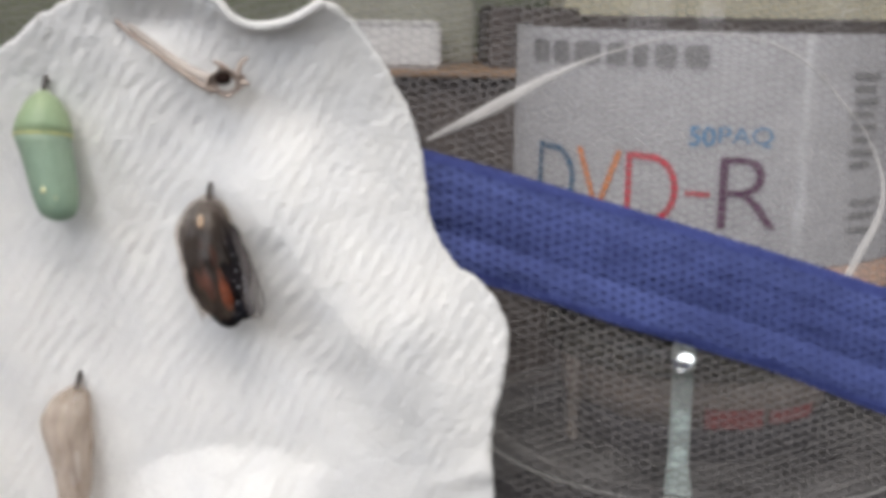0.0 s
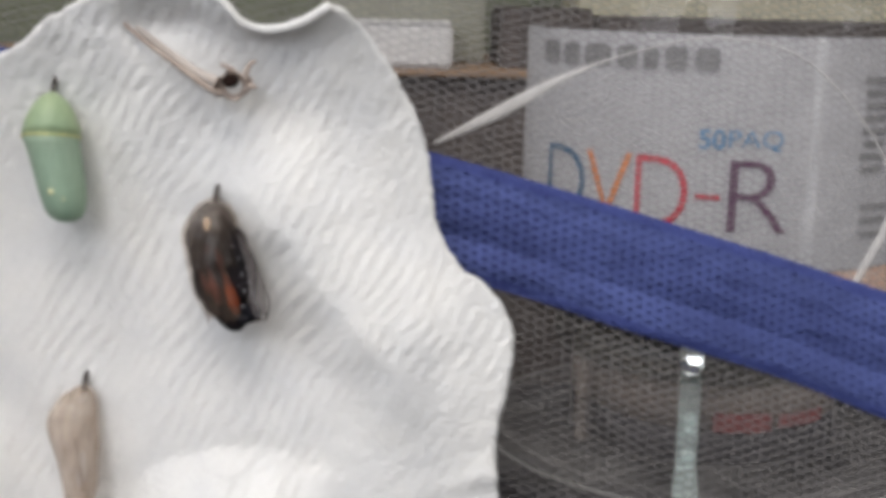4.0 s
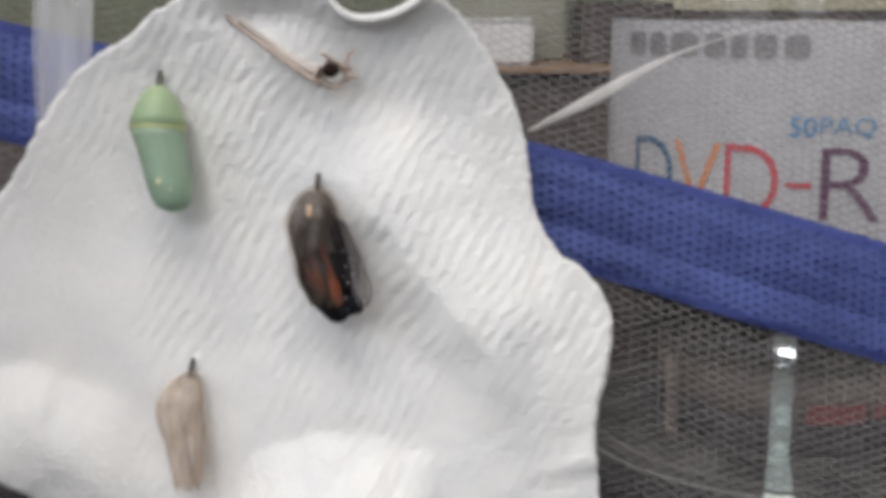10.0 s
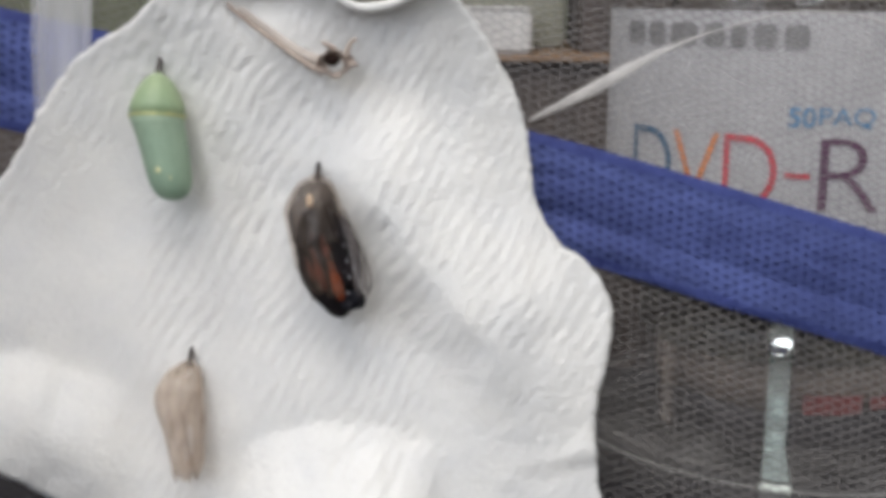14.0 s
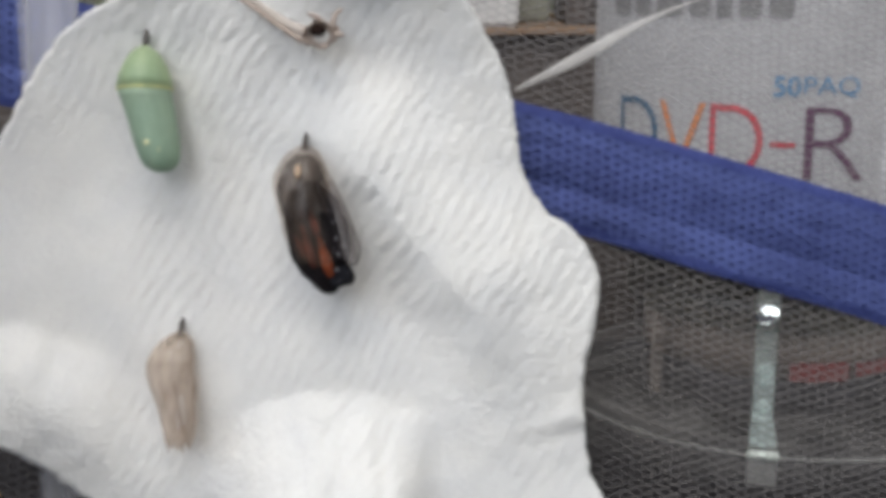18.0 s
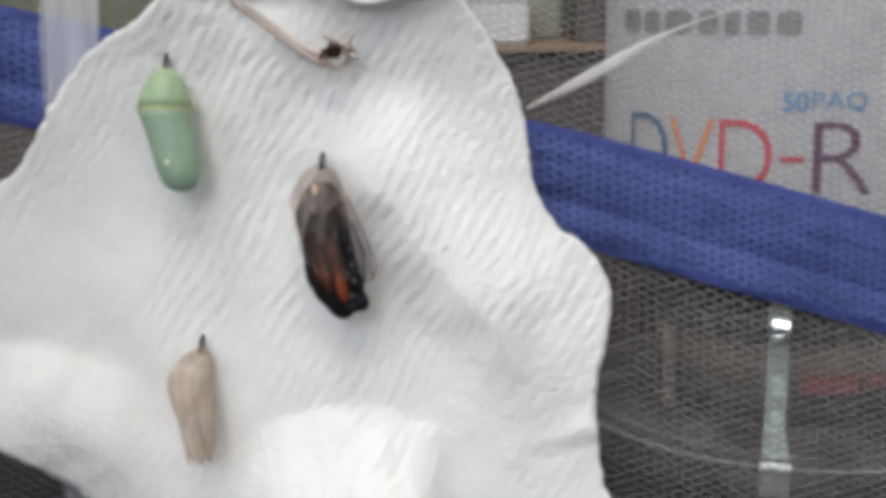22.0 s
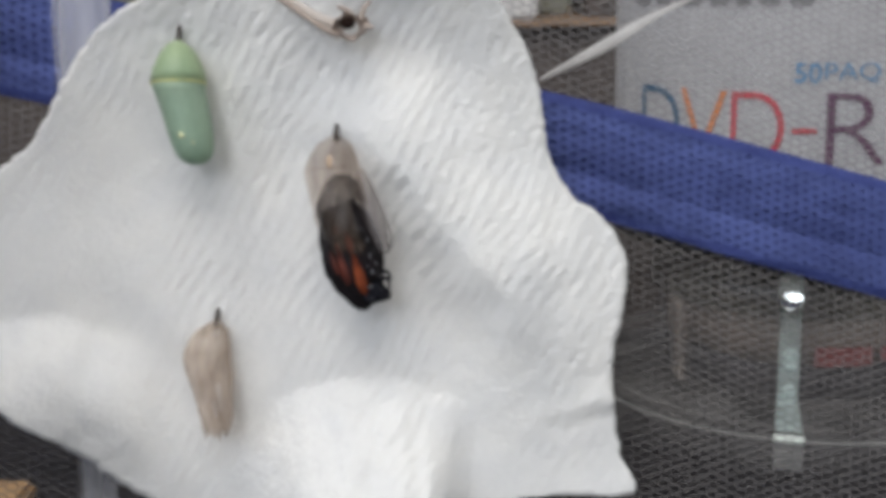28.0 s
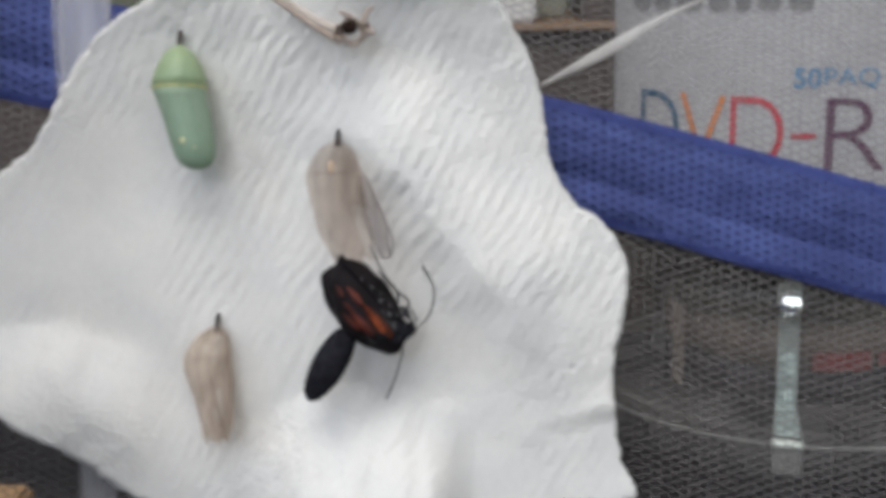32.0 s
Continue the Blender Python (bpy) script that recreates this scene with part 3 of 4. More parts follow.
def hex_net(name, hole, thick, mat, keep, lift_of, label):
    """Hexagon net in staggered columns: each hole has a flat ring of thread with some thickness."""
    across, down = Vector((2.08, -0.36)), Vector((0.06, 1.86))
    corners = [(2 / 3, 0), (1 / 3, 0.5), (-1 / 3, 0.5), (-2 / 3, 0), (-1 / 3, -0.5), (1 / 3, -0.5)]
    verts, faces = [], []
    rng = random.Random(5)
    for i in range(-75, 75):
        for j in range(-85, 85):
            middle = across * i + down * (j + 0.5 * (i % 2))
            sway = 0.5 * noise.noise((middle.x * 0.03, middle.y * 0.03, 1.0))
            x, z = middle.x + sway, middle.y - sway
            if not (-135 < x < 145 and -104 < z < 72 and keep(x, z)):
                continue
            n = len(verts)
            k = hole * rng.uniform(0.90, 1.07)
            jx, jz = rng.uniform(-0.10, 0.10), rng.uniform(-0.08, 0.08)
            for scale, lift in ((1.0, 0.0), (k, 0.05), (k, -thick)):
                for p, q in corners:
                    u = across * p * scale * (1.14 if scale < 1 else 1) + down * q * scale * (0.88 if scale < 1 else 1)
                    wx, wz = x + u.x + (jx if scale < 1 else 0), z + u.y + (jz if scale < 1 else 0)
                    verts.append(on_net(wx, wz, lift + lift_of(wx, wz))[:])
            for m in range(6):
                q = (m + 1) % 6
                faces.append((n + m, n + q, n + 6 + q, n + 6 + m))
                faces.append((n + 6 + m, n + 6 + q, n + 12 + q, n + 12 + m))
    data = bpy.data.meshes.new(name)
    data.from_pydata(verts, [], faces)
    data.materials.append(mat)
    ob = new(name, data)
    ob.parent = cage
    return tagged(ob, label, kind="stuff")


hex_net("net", 0.74, 0.22, NET, lambda x, z: not 0.08 < band_at(x, z) < 0.92, lambda x, z: 0.0, "grey see-through net")
hex_net("knit", 0.46, 0.3, BLUE, lambda x, z: 0.02 < band_at(x, z) < 0.975, lambda x, z: band_lift(band_at(x, z)) + band_crumple(x, z), "blue knitted band fabric")


def band_sheet(v0, v1, drop, n=280, across=22):
    """A strip of the band between two fractions of its width, from its top edge down."""
    bm = bmesh.new()
    top, foot = spline([(*p, 0) for p in BAND_TOP], n), spline([(*p, 0) for p in BAND_FOOT], n)
    rows = []
    for i in range(n):
        row = []
        for j in range(across + 1):
            v = v0 + (v1 - v0) * j / across
            if drop < 0:
                # a hem is sewn by hand: its inner edge wanders
                inner = j / across if v0 < 0.5 else 1 - j / across
                v += (1 if v0 < 0.5 else -1) * inner * (0.030 * noise.noise((top[i].x * 0.11, 3.0, v0)) + 0.014 * noise.noise((top[i].x * 0.5, 1.0, v0)))
            p = top[i].lerp(foot[i], v)
            row.append(bm.verts.new(on_net(p.x, p.y, band_lift(v) - drop + band_crumple(p.x, p.y))))
        rows.append(row)
    for a, b in zip(rows, rows[1:]):
        for j in range(across):
            bm.faces.new((a[j], b[j], b[j + 1], a[j + 1]))
    bmesh.ops.recalc_face_normals(bm, faces=bm.faces)
    return bm


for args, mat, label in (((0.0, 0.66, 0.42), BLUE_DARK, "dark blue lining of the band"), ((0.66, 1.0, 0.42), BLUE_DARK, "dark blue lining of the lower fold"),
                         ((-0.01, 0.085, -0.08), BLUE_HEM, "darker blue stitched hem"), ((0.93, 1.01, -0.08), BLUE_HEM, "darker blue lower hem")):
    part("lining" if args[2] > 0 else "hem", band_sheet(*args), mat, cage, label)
for pts in ([(-136, 73), (0, 73), (146, 73)], [(-136, -105), (0, -105), (146, -105)], [(-136, -105), (-136, 0), (-136, 73)], [(146, -105), (146, 0), (146, 73)]):
    part("frame_wire", tube(bmesh.new(), [on_net(*p) for p in pts], 0.0012), ROD, cage, "thin blue-black wire")


# unseen panel, added to keep side light off the left of the wall
part("side_panel", box(bmesh.new(), -0.1105, -0.1090, 0.172, 0.2405, -0.104, 0.075, 0.0005), BLUE_HEM, cage, "unseen blue panel added to shade the cage's left side", smooth=False)


def film_strip():
    bm = bmesh.new()
    rows = []
    for i in range(41):
        z = 72 - i * 177 / 40
        s = (38 - z) / 93
        row = []
        for j in range(9):
            w = j / 8
            x = -79.0 + 4.5 * max(0, s) + w * (12 - 5.5 * max(0, min(1, s)))
            row.append(bm.verts.new(on_net(x, z, 2.6 + 0.5 * abs(math.sin(w * 2 * math.pi)))))
        rows.append(row)
    for a, b in zip(rows, rows[1:]):
        for j in range(8):
            bm.faces.new((a[j], b[j], b[j + 1], a[j + 1]))
    return bm


film_thing = empty("plastic_film_strip", LEAN)
tagged(film_thing, "narrow clear plastic strip hanging down along the net", "plastic strip")
part("sheet", film_strip(), FILM, film_thing)
# two pale tubes added as bright reflection lines down the strip
for shift, r in ((1.6, 0.8), (10.6, 0.6)):
    bm = tube(bmesh.new(), [on_net(-79 + shift, 72, 2.9), on_net(-79 + shift + 0.3, 38, 2.9), on_net(-76.6 + shift * 0.8, -10, 2.9), on_net(-74.5 + shift * 0.55, -104, 2.9)], r / 1000, r / 1000, 40, 8)
    part("glint_line", bm, FILM_GLINT, film_thing, "pale line painted for a reflection on the film")


def strap_loop():
    """A flat white strap that bows over the net and shows now its face, now its edge."""
    line = spline([(20.5, 21.2, 0), (34, 28.2, 0), (48, 36, 0), (62, 41.5, 0), (80, 45.5, 0), (100, 42, 0), (116, 26, 0), (121, 11, 0), (114, -4, 0), (106, -16, 0)], 90)
    bm = bmesh.new()
    rows = []
    for k, p in enumerate(line):
        way = (line[min(k + 1, 89)] - line[max(k - 1, 0)]).normalized()
        side = Vector((-way.y, way.x, 0))
        s = k / 89
        w = 0.26 + 1.1 * math.exp(-((s - 0.13) / 0.10) ** 2) + 0.75 * math.exp(-((s - 0.86) / 0.10) ** 2)
        lift = 0.9 - 0.75 * math.sin(math.pi * s) + (0 if s < 0.97 else 0)
        rows.append([bm.verts.new(on_net(*(p + side * w * e).xy, lift + 0.35 * (1 - abs(e)))) for e in (-1, -0.4, 0.4, 1)])
    for a, b in zip(rows, rows[1:]):
        for j in range(3):
            bm.faces.new((a[j], b[j], b[j + 1], a[j + 1]))
    return bm


strap = mesh_object("white_strap", strap_loop(), STRAP)
strap.matrix_world = LEAN
solid = strap.modifiers.new("thickness", "SOLIDIFY")
solid.thickness = 0.0003
tagged(strap, "thin white plastic strap bowed against the net", "strap")


# ---- the paper towel ----
def lean(x, z, lift=0.0):
    """A place on the towel's leaning sheet; x, z and lift (towards the viewer) in millimetres."""
    d = 0.230 / (1 + 0.437 * z / 1000) - lift / 1000
    return Vector((x / 1000 * d / 0.229, d, z / 1000 * d / 0.229))


TOWEL_EDGE = [(-45.5, 43.7), (-36, 47.5), (-24, 47), (-18.7, 44.2), (-15.6, 40.6), (-11.4, 39.3), (-5.2, 40.5), (1, 44.3), (7.3, 39.4), (13.3, 30.5), (17.8, 20.5),
              (19.6, 11), (20.6, 3), (24.7, -3.6), (31.1, -8.6), (34.2, -14), (35, -19.4), (33.8, -27), (32, -35), (32.3, -45.4), (33.2, -53.6), (35.2, -57.0), (34.6, -61.2),
              (22, -61), (5, -62.5), (-20, -63.5), (-50, -63), (-61.4, -58.9), (-72.2, -51.7), (-86.3, -44.4), (-95, -30), (-94, -6), (-85.3, 2.9), (-78.6, 8.8),
              (-71.3, 22.2), (-64.5, 30.5), (-55.8, 36), (-52.6, 39.4)]


def bell(v, width):
    return math.exp(-(v / width) ** 2)


def step(v):
    v = min(1.0, max(0.0, v))
    return v * v * (3 - 2 * v)


def towel_lift(x, z):
    """How far the towel stands out towards the viewer at x, z, all in millimetres."""
    h = 1.5 * bell(x + 25, 45) * bell(z + 5, 50)
    # groove that runs down beside the hatching pupa, and the ridge after it
    s, n = ((x + 17) * 0.65 - (z - 7) * 0.76), ((x + 17) * 0.76 + (z - 7) * 0.65)
    along = step((s + 16) / 24) * step((68 - s) / 32)
    n += 1.2 * noise.noise((s * 0.11, 4.0, 0.0)) + 0.02 * (s - 12)
    rise = step((n + 10.0) / 15.0)
    h += along * 4.8 * (0.55 * rise + 0.45 * min(1.0, max(0.0, (n + 9.0) / 11.5)) ** 1.8) * step((26 - n) / 20)
    # folds that swell along the foot of the sheet
    fall = -25.6 - 0.018 * (x + 76) ** 2 - z + 0.7 * math.sin(x * 0.5) + 1.6 * noise.noise((x * 0.13, z * 0.05, 2.0)) + 0.9 * noise.noise((x * 0.4, z * 0.2, 5.0))
    left = 0.46 * (math.sqrt(fall ** 2 + 0.5) + fall) / 2 * step((34 - fall) / 28) * bell(x + 80, 26)
    fall = -38.4 - 0.00019 * (x + 16.5) ** 4 / (1 + 0.011 * (x + 16.5) ** 2) - z + 0.6 * math.sin(x * 0.6 + 1) + 1.4 * noise.noise((x * 0.14, z * 0.05, 7.0)) + 0.9 * noise.noise((x * 0.4, z * 0.2, 3.0))
    mid = 0.46 * (math.sqrt(fall ** 2 + 0.4) + fall) / 2 * step((x + 42) / 18) * step((6 - x) / 10)
    h += left + mid
    # a lobe that overhangs a short crease at the right edge
    d = z + 46.4 - 0.26 * (x - 15) + 0.5 * noise.noise((x * 0.3, 2.0, 5.0))
    h += 1.0 * bell(x - 31, 9) * step((d + 4.2) / 4.2) * math.exp(-max(0.0, d) / 6)
    # the rim under the dip at the top curls forward
    h += 2.6 * bell(z - 41.5 - 0.012 * (x + 9) ** 2, 3.2) * bell(x + 9, 15)
    h -= 2.2 * bell(x + 30, 8) * bell(z - 40, 4)
    # the top and the left side curl forward, the right edge falls back
    h += 0.0042 * max(0, z + 6) ** 2 + 0.0045 * max(0, -x - 60) ** 2 - 0.045 * max(0, x - 24) ** 1.3
    # soft crumples
    h += 0.75 * noise.noise((x * 0.045, z * 0.045, 3.1)) + 0.40 * noise.noise((x * 0.13, z * 0.10, 7.7))
    # pressed pattern of slanting ribs
    warp = 1.6 * noise.noise((x * 0.10, z * 0.10, 0.4))
    across, length = x * 0.87 - z * 0.5, x * 0.5 + z * 0.87
    rib = math.sin(2 * math.pi * (across + warp) / 2.5) * (0.55 + 0.45 * math.sin(2 * math.pi * length / 6.3 + 1.3 * math.sin(across)))
    side = 1 - 0.55 * step((-x - 48) / 14)
    plain = (1 - 0.3 * step((left + mid) / 2.5)) * side * (1 - 0.35 * step((x + 6) / 16) * step((z - 4) / 16)) * (1 - 0.5 * step((x + 8) / 18) * step((-z - 16) / 14))
    h += max(0.03, 0.175 + 0.16 * noise.noise((x * 0.07, z * 0.07, 8.0))) * plain * rib + side * (0.08 * noise.noise((x * 0.5, z * 0.5, 5.0)) + 0.14 * noise.noise((x * 0.25, z * 0.22, 1.0)))
    return h


def towel_mesh():
    line = spline([(*p, 0) for p in TOWEL_EDGE + TOWEL_EDGE[:1]], 2600)[:-1]
    edge = np.array([(p.x + 0.45 * noise.noise((p.x * 0.4, p.y * 0.4, 2.0)) + 0.28 * noise.noise((p.x * 1.1, p.y * 1.1, 6.0)), p.y + 0.45 * noise.noise((p.x * 0.4, p.y * 0.4, 9.0)) + 0.22 * noise.noise((p.x * 1.1, p.y * 1.1, 3.0))) for p in line])
    pitch = 0.6
    xs, zs = np.arange(-97, 39, pitch), np.arange(-66, 50, pitch)
    gx, gz = np.meshgrid(xs, zs, indexing="ij")
    inside = np.zeros(gx.shape, bool)
    for (x0, z0), (x1, z1) in zip(edge, np.roll(edge, -1, 0)):
        if z0 != z1:
            inside ^= ((z0 > gz) != (z1 > gz)) & (gx < (x1 - x0) * (gz - z0) / (z1 - z0) + x0)
    cells = inside[:-1, :-1] & inside[1:, :-1] & inside[:-1, 1:] & inside[1:, 1:]
    count = np.zeros(gx.shape, int)
    for a in (0, 1):
        for b in (0, 1):
            count[a:a + cells.shape[0], b:b + cells.shape[1]] += cells
    number = -np.ones(gx.shape, int)
    verts = []
    for i, j in zip(*np.nonzero(count)):
        x, z = gx[i, j], gz[i, j]
        if count[i, j] < 4:
            near = edge[np.argmin((edge[:, 0] - x) ** 2 + (edge[:, 1] - z) ** 2)]
            if np.hypot(*(near - (x, z))) < 2.3 * pitch:
                x, z = near
        number[i, j] = len(verts)
        verts.append(lean(x, z, towel_lift(x, z))[:])
    faces = [(int(number[i, j]), int(number[i + 1, j]), int(number[i + 1, j + 1]), int(number[i, j + 1])) for i, j in zip(*np.nonzero(cells))]
    data = bpy.data.meshes.new("paper_towel")
    data.from_pydata(verts, [], faces)
    data.polygons.foreach_set("use_smooth", [True] * len(faces))
    data.materials.append(PAPER)
    ob = new("paper_towel", data)
    ob.matrix_world = LEAN
    solid = ob.modifiers.new("thickness", "SOLIDIFY")
    solid.thickness, solid.offset = 0.0003, -1 if data.polygons[0].normal.y < 0 else 1
    rim = [lean(x, z, towel_lift(x, z) + 0.5) for x, z in ((-22, 46.0), (-18.7, 43.9), (-15.6, 40.5), (-11.4, 39.2), (-5.2, 40.3), (1, 43.9))]
    part("rolled_rim", tube(bmesh.new(), rim, 0.0008, 0.0009, 40, 10), PAPER, ob, "rim rolled into a thin bead")
    return tagged(ob, "crumpled white ribbed paper towel hanging before the net", "paper towel")


towel_mesh()


# ---- pupae ----
def hung(x, z, out):
    """The frame of a thing hung on the towel at x, z, its middle out millimetres before the sheet."""
    d = lean(x, z, towel_lift(x, z) + out)
    flat = lean(x, z)
    return LEAN @ Matrix.Translation((flat.x * d.y / flat.y, d.y, flat.z * d.y / flat.y))


def rows_mm(rows):
    return [tuple(v / 1000 for v in row) for row in rows]


def stalk(parent, length, lean_x=0.0):
    bm = tube(bmesh.new(), [(lean_x, 0.0024, length + 0.0002), (lean_x * 0.6, 0.0009, length * 0.6), (0, 0, -0.0008)], 0.0004, 0.00062, 12)
    part("stalk", bm, STALK, parent, "black stalk")


green = empty("green_chrysalis", hung(-50.2, 26.7, 2.6) @ pose(0, 0, 0, -1))
tagged(green, "smooth jade-green chrysalis with gold band, hanging from the towel", "chrysalis", group="chrysalises on the towel")
part("cap", lathe(bmesh.new(), rows_mm([(0.5, 0.2, 0, 0), (1.7, -0.5, 0, 0), (3.0, -1.8, 0, 0), (4.1, -3.8, 0, 0), (4.8, -5.8, 0, 0), (5.1, -7.7, 0, 0)]), 48), GREEN_TOP, green, "paler yellow-green cap")
part("gold_band", lathe(bmesh.new(), rows_mm([(5.05, -7.5, 0, 0), (5.15, -7.65, 0, 0), (5.15, -7.85, 0, 0), (4.95, -8.1, 0, 0)]), 48), GOLD, green, "thin gold band")
part("body", lathe(bmesh.new(), rows_mm([(4.95, -8.1, 0, 0), (4.65, -9.3, 0.25, 0), (4.5, -11.2, 0.8, 0), (4.35, -13.5, 1.35, 0), (4.2, -16.2, 1.95, 0), (3.95, -18.5, 2.4, 0), (3.5, -20.5, 2.7, 0), (2.8, -21.8, 2.85, 0), (1.5, -22.6, 2.9, 0), (0.3, -22.8, 2.9, 0)]), 48), GREEN, green)
part("gold_spot", ball(bmesh.new(), (0.0013, -0.00415, -0.0177), 0.00055, 0.00014, 0.0005), GOLD_SPOT, green, "bright gold spot")
part("gold_spot", ball(bmesh.new(), (0.0034, -0.00375, -0.0190), 0.00028, 0.00014, 0.00025), GOLD_SPOT, green, "small gold spot")
stalk(green, 0.0035)


def husk_shell(bm, rows, open_from, steps=44, ragged=0.0016, cap=True):
    """A thin pupa skin: rings with their own middles; the last ring is torn."""
    rings = []
    for k, (r, z, cx) in enumerate(spline(rows, len(rows) * 3 - 2)):
        k /= 3
        ring = []
        for i in range(steps):
            a = 2 * math.pi * i / steps
            tear = ragged * noise.noise((i * 0.55, 0.3, 4.0)) * max(0, k - open_from + 0.5)
            tear += 0 if cap else 0.0003 * noise.noise((i * 0.9, 0.7, 1.0)) * max(0, 1.5 - k)
            rr = r * (1 + 0.03 * math.cos(4 * a + k) + 0.07 * noise.noise((2.2 * math.cos(a), 2.2 * math.sin(a), z * 0.16 + r)) + 0.03 * noise.noise((5 * math.cos(a), 5 * math.sin(a), z * 0.35)))
            ring.append(bm.verts.new(((cx + rr * math.cos(a)) / 1000, 0.92 * rr * math.sin(a) / 1000, z / 1000 + tear)))
        rings.append(ring)
    for a, b in zip(rings, rings[1:]):
        for i in range(steps):
            bm.faces.new((a[i], a[(i + 1) % steps], b[(i + 1) % steps], b[i]))
    if cap:
        bm.faces.new(rings[0])
    bmesh.ops.recalc_face_normals(bm, faces=bm.faces)
    return bm


tan = empty("empty_chrysalis", hung(-44.0, -26.8, 2.2) @ pose(0, 0, 0, -5))
tagged(tan, "empty tan papery chrysalis husk hanging from the towel", "chrysalis", group="chrysalises on the towel")
part("skin", husk_shell(bmesh.new(), [(0.4, 0.2, 0), (1.7, -0.6, -0.3), (3.1, -2.0, -0.9), (4.0, -4.0, -1.5), (4.4, -6.2, -1.8), (4.3, -8.6, -1.7), (3.9, -12, -1.0), (3.4, -16, -0.3), (2.9, -19.5, 0.0), (2.0, -21.7, 0.1)], 8), HUSK, tan)
part("slit", tube(bmesh.new(), rows_mm([(-0.6, -4.4, -9), (0.6, -3.9, -14), (1.4, -3.2, -19)]), 0.00025, 0.0004), HUSK, tan, "curled edge of the slit")
part("inner_skin", ball(bmesh.new(), (0.0009, -0.0030, -0.0150), 0.0008, 0.0005, 0.0034), CASE, tan, "paler inner skin in the slit")
part("crease", tube(bmesh.new(), rows_mm([(-5.4, -2.4, -5.6), (-1.6, -4.62, -5.9), (2.4, -2.6, -5.4)]), 0.00012, 0.0001), HUSK, tan, "brown crease")
stalk(tan, 0.0024)

hatching = empty("hatching_chrysalis", hung(-20.2, 8.2, 3.0) @ pose(0, 0, 0, -6))
tagged(hatching, "see-through brownish chrysalis skin from which a butterfly hatches", "chrysalis", group="chrysalises on the towel")
bm = husk_shell(bmesh.new(), [(0.4, 0.2, 0), (1.6, -0.6, -0.1), (3.2, -1.8, -0.3), (4.5, -4.0, -0.5), (5.2, -7.0, -0.5), (5.2, -10.5, 0.1), (5.2, -14, 1.0), (5.1, -18, 2.2), (4.5, -20.6, 2.9), (4.0, -22.2, 3.3)], 8)
split = [f for f in bm.faces for c in [f.calc_center_median()] if c.y < 0.002 and c.z < -0.0125 - 0.0015 * noise.noise((c.x * 700, 0.0, 3.0)) and c.x > 0.0030 - (c.z + 0.0125) * 0.25]
bmesh.ops.delete(bm, geom=split, context="FACES")
part("skin", bm, SHELL, hatching)
bm = bmesh.new()
rows = []
for i in range(13):
    u = i / 12
    mid = 4.6 + 4.2 * u ** 1.1
    rows.append([bm.verts.new(((mid + 2.1 * math.sin(math.pi * (0.10 + 0.74 * u)) * math.sin(a)) / 1000, (-0.6 - 1.6 * math.cos(a)) / 1000, (-6.8 - 15 * u + 0.6 * math.sin(3 * a)) / 1000)) for a in (-1.5, -1.0, -0.5, 0, 0.5, 1.0, 1.5)])
for a, b in zip(rows, rows[1:]):
    for j in range(6):
        bm.faces.new((a[j], a[j + 1], b[j + 1], b[j]))
part("flap", bm, FLAP, hatching, "curled clear grey flap")
part("flap_edge", tube(bmesh.new(), rows_mm([(5.0, -1.0, -6.6), (7.2, -1.0, -11), (9.0, -1.0, -15.5), (10.2, -1.0, -19.2), (9.6, -1.2, -21.8), (8.0, -1.4, -22.0)]), 0.00016, 0.0002), FLAP, hatching, "darker rolled edge of the flap")
part("ridge", tube(bmesh.new(), rows_mm([(-4.6, -3.0, -6.6), (-1.5, -5.2, -6.9), (2.4, -4.8, -6.6)]), 0.00010, 0.00008), SHELL, hatching, "fine ridge")
# amber spot; the warm highlight on the skin is painted with it
part("gold_spot", ball(bmesh.new(), (-0.0007, -0.0048, -0.0056), 0.0006, 0.00022, 0.0012), AMBER_GLINT, hatching, "amber spot with the skin's highlight in its colour")
stalk(hatching, 0.0022)

# an old flattened case, pinned in a fold near the top
old = empty("old_pupa_case", hung(-26, 33.5, 0.6))
tagged(old, "dry pale pupa case with brown open end on the towel", "pupa case")
part("skin", tube(bmesh.new(), rows_mm([(-12.5, -0.2, 8.6), (-6, -0.2, 3.4), (1.5, -0.5, -2.0), (7.0, -0.9, -4.6)]), 0.0004, 0.0010, 30, 16), CASE, old, "pale dry skin")
part("edge", tube(bmesh.new(), rows_mm([(-13.8, -1.2, 9.6), (-9.2, -1.4, 4.6), (-2.0, -1.8, -0.8), (4.2, -2.4, -5.2), (6.8, -2.8, -6.6)]), 0.00035, 0.0006, 30), CASE_RIM, old, "brown lower edge")
bm = bmesh.new()
rows = []
for i in range(9):
    u = i / 8
    rows.append([bm.verts.new(((8.8 + (1.5 + 1.9 * math.sin(u * 2.2)) * math.cos(a) + 0.5 * math.sin(3 * a) * u) / 1000, (-1.0 - 2.6 * u) / 1000, (-4.9 + (1.3 + 1.2 * math.sin(u * 2.2)) * math.sin(a) + 0.4 * math.sin(5 * a) * u) / 1000)) for a in (2 * math.pi * k / 22 for k in range(22))])
for a, b in zip(rows, rows[1:]):
    for j in range(22):
        bm.faces.new((a[j], a[(j + 1) % 22], b[(j + 1) % 22], b[j]))
bmesh.ops.recalc_face_normals(bm, faces=bm.faces)
part("cup", bm, CUP, old, "tan cup-shaped end")
# near-black ball paints the shade inside the cup's open end
part("opening", ball(bmesh.new(), (0.0084, -0.0028, -0.0042), 0.0015, 0.0008, 0.0012), HOLE, old, "dark ball for the shade inside the opening")
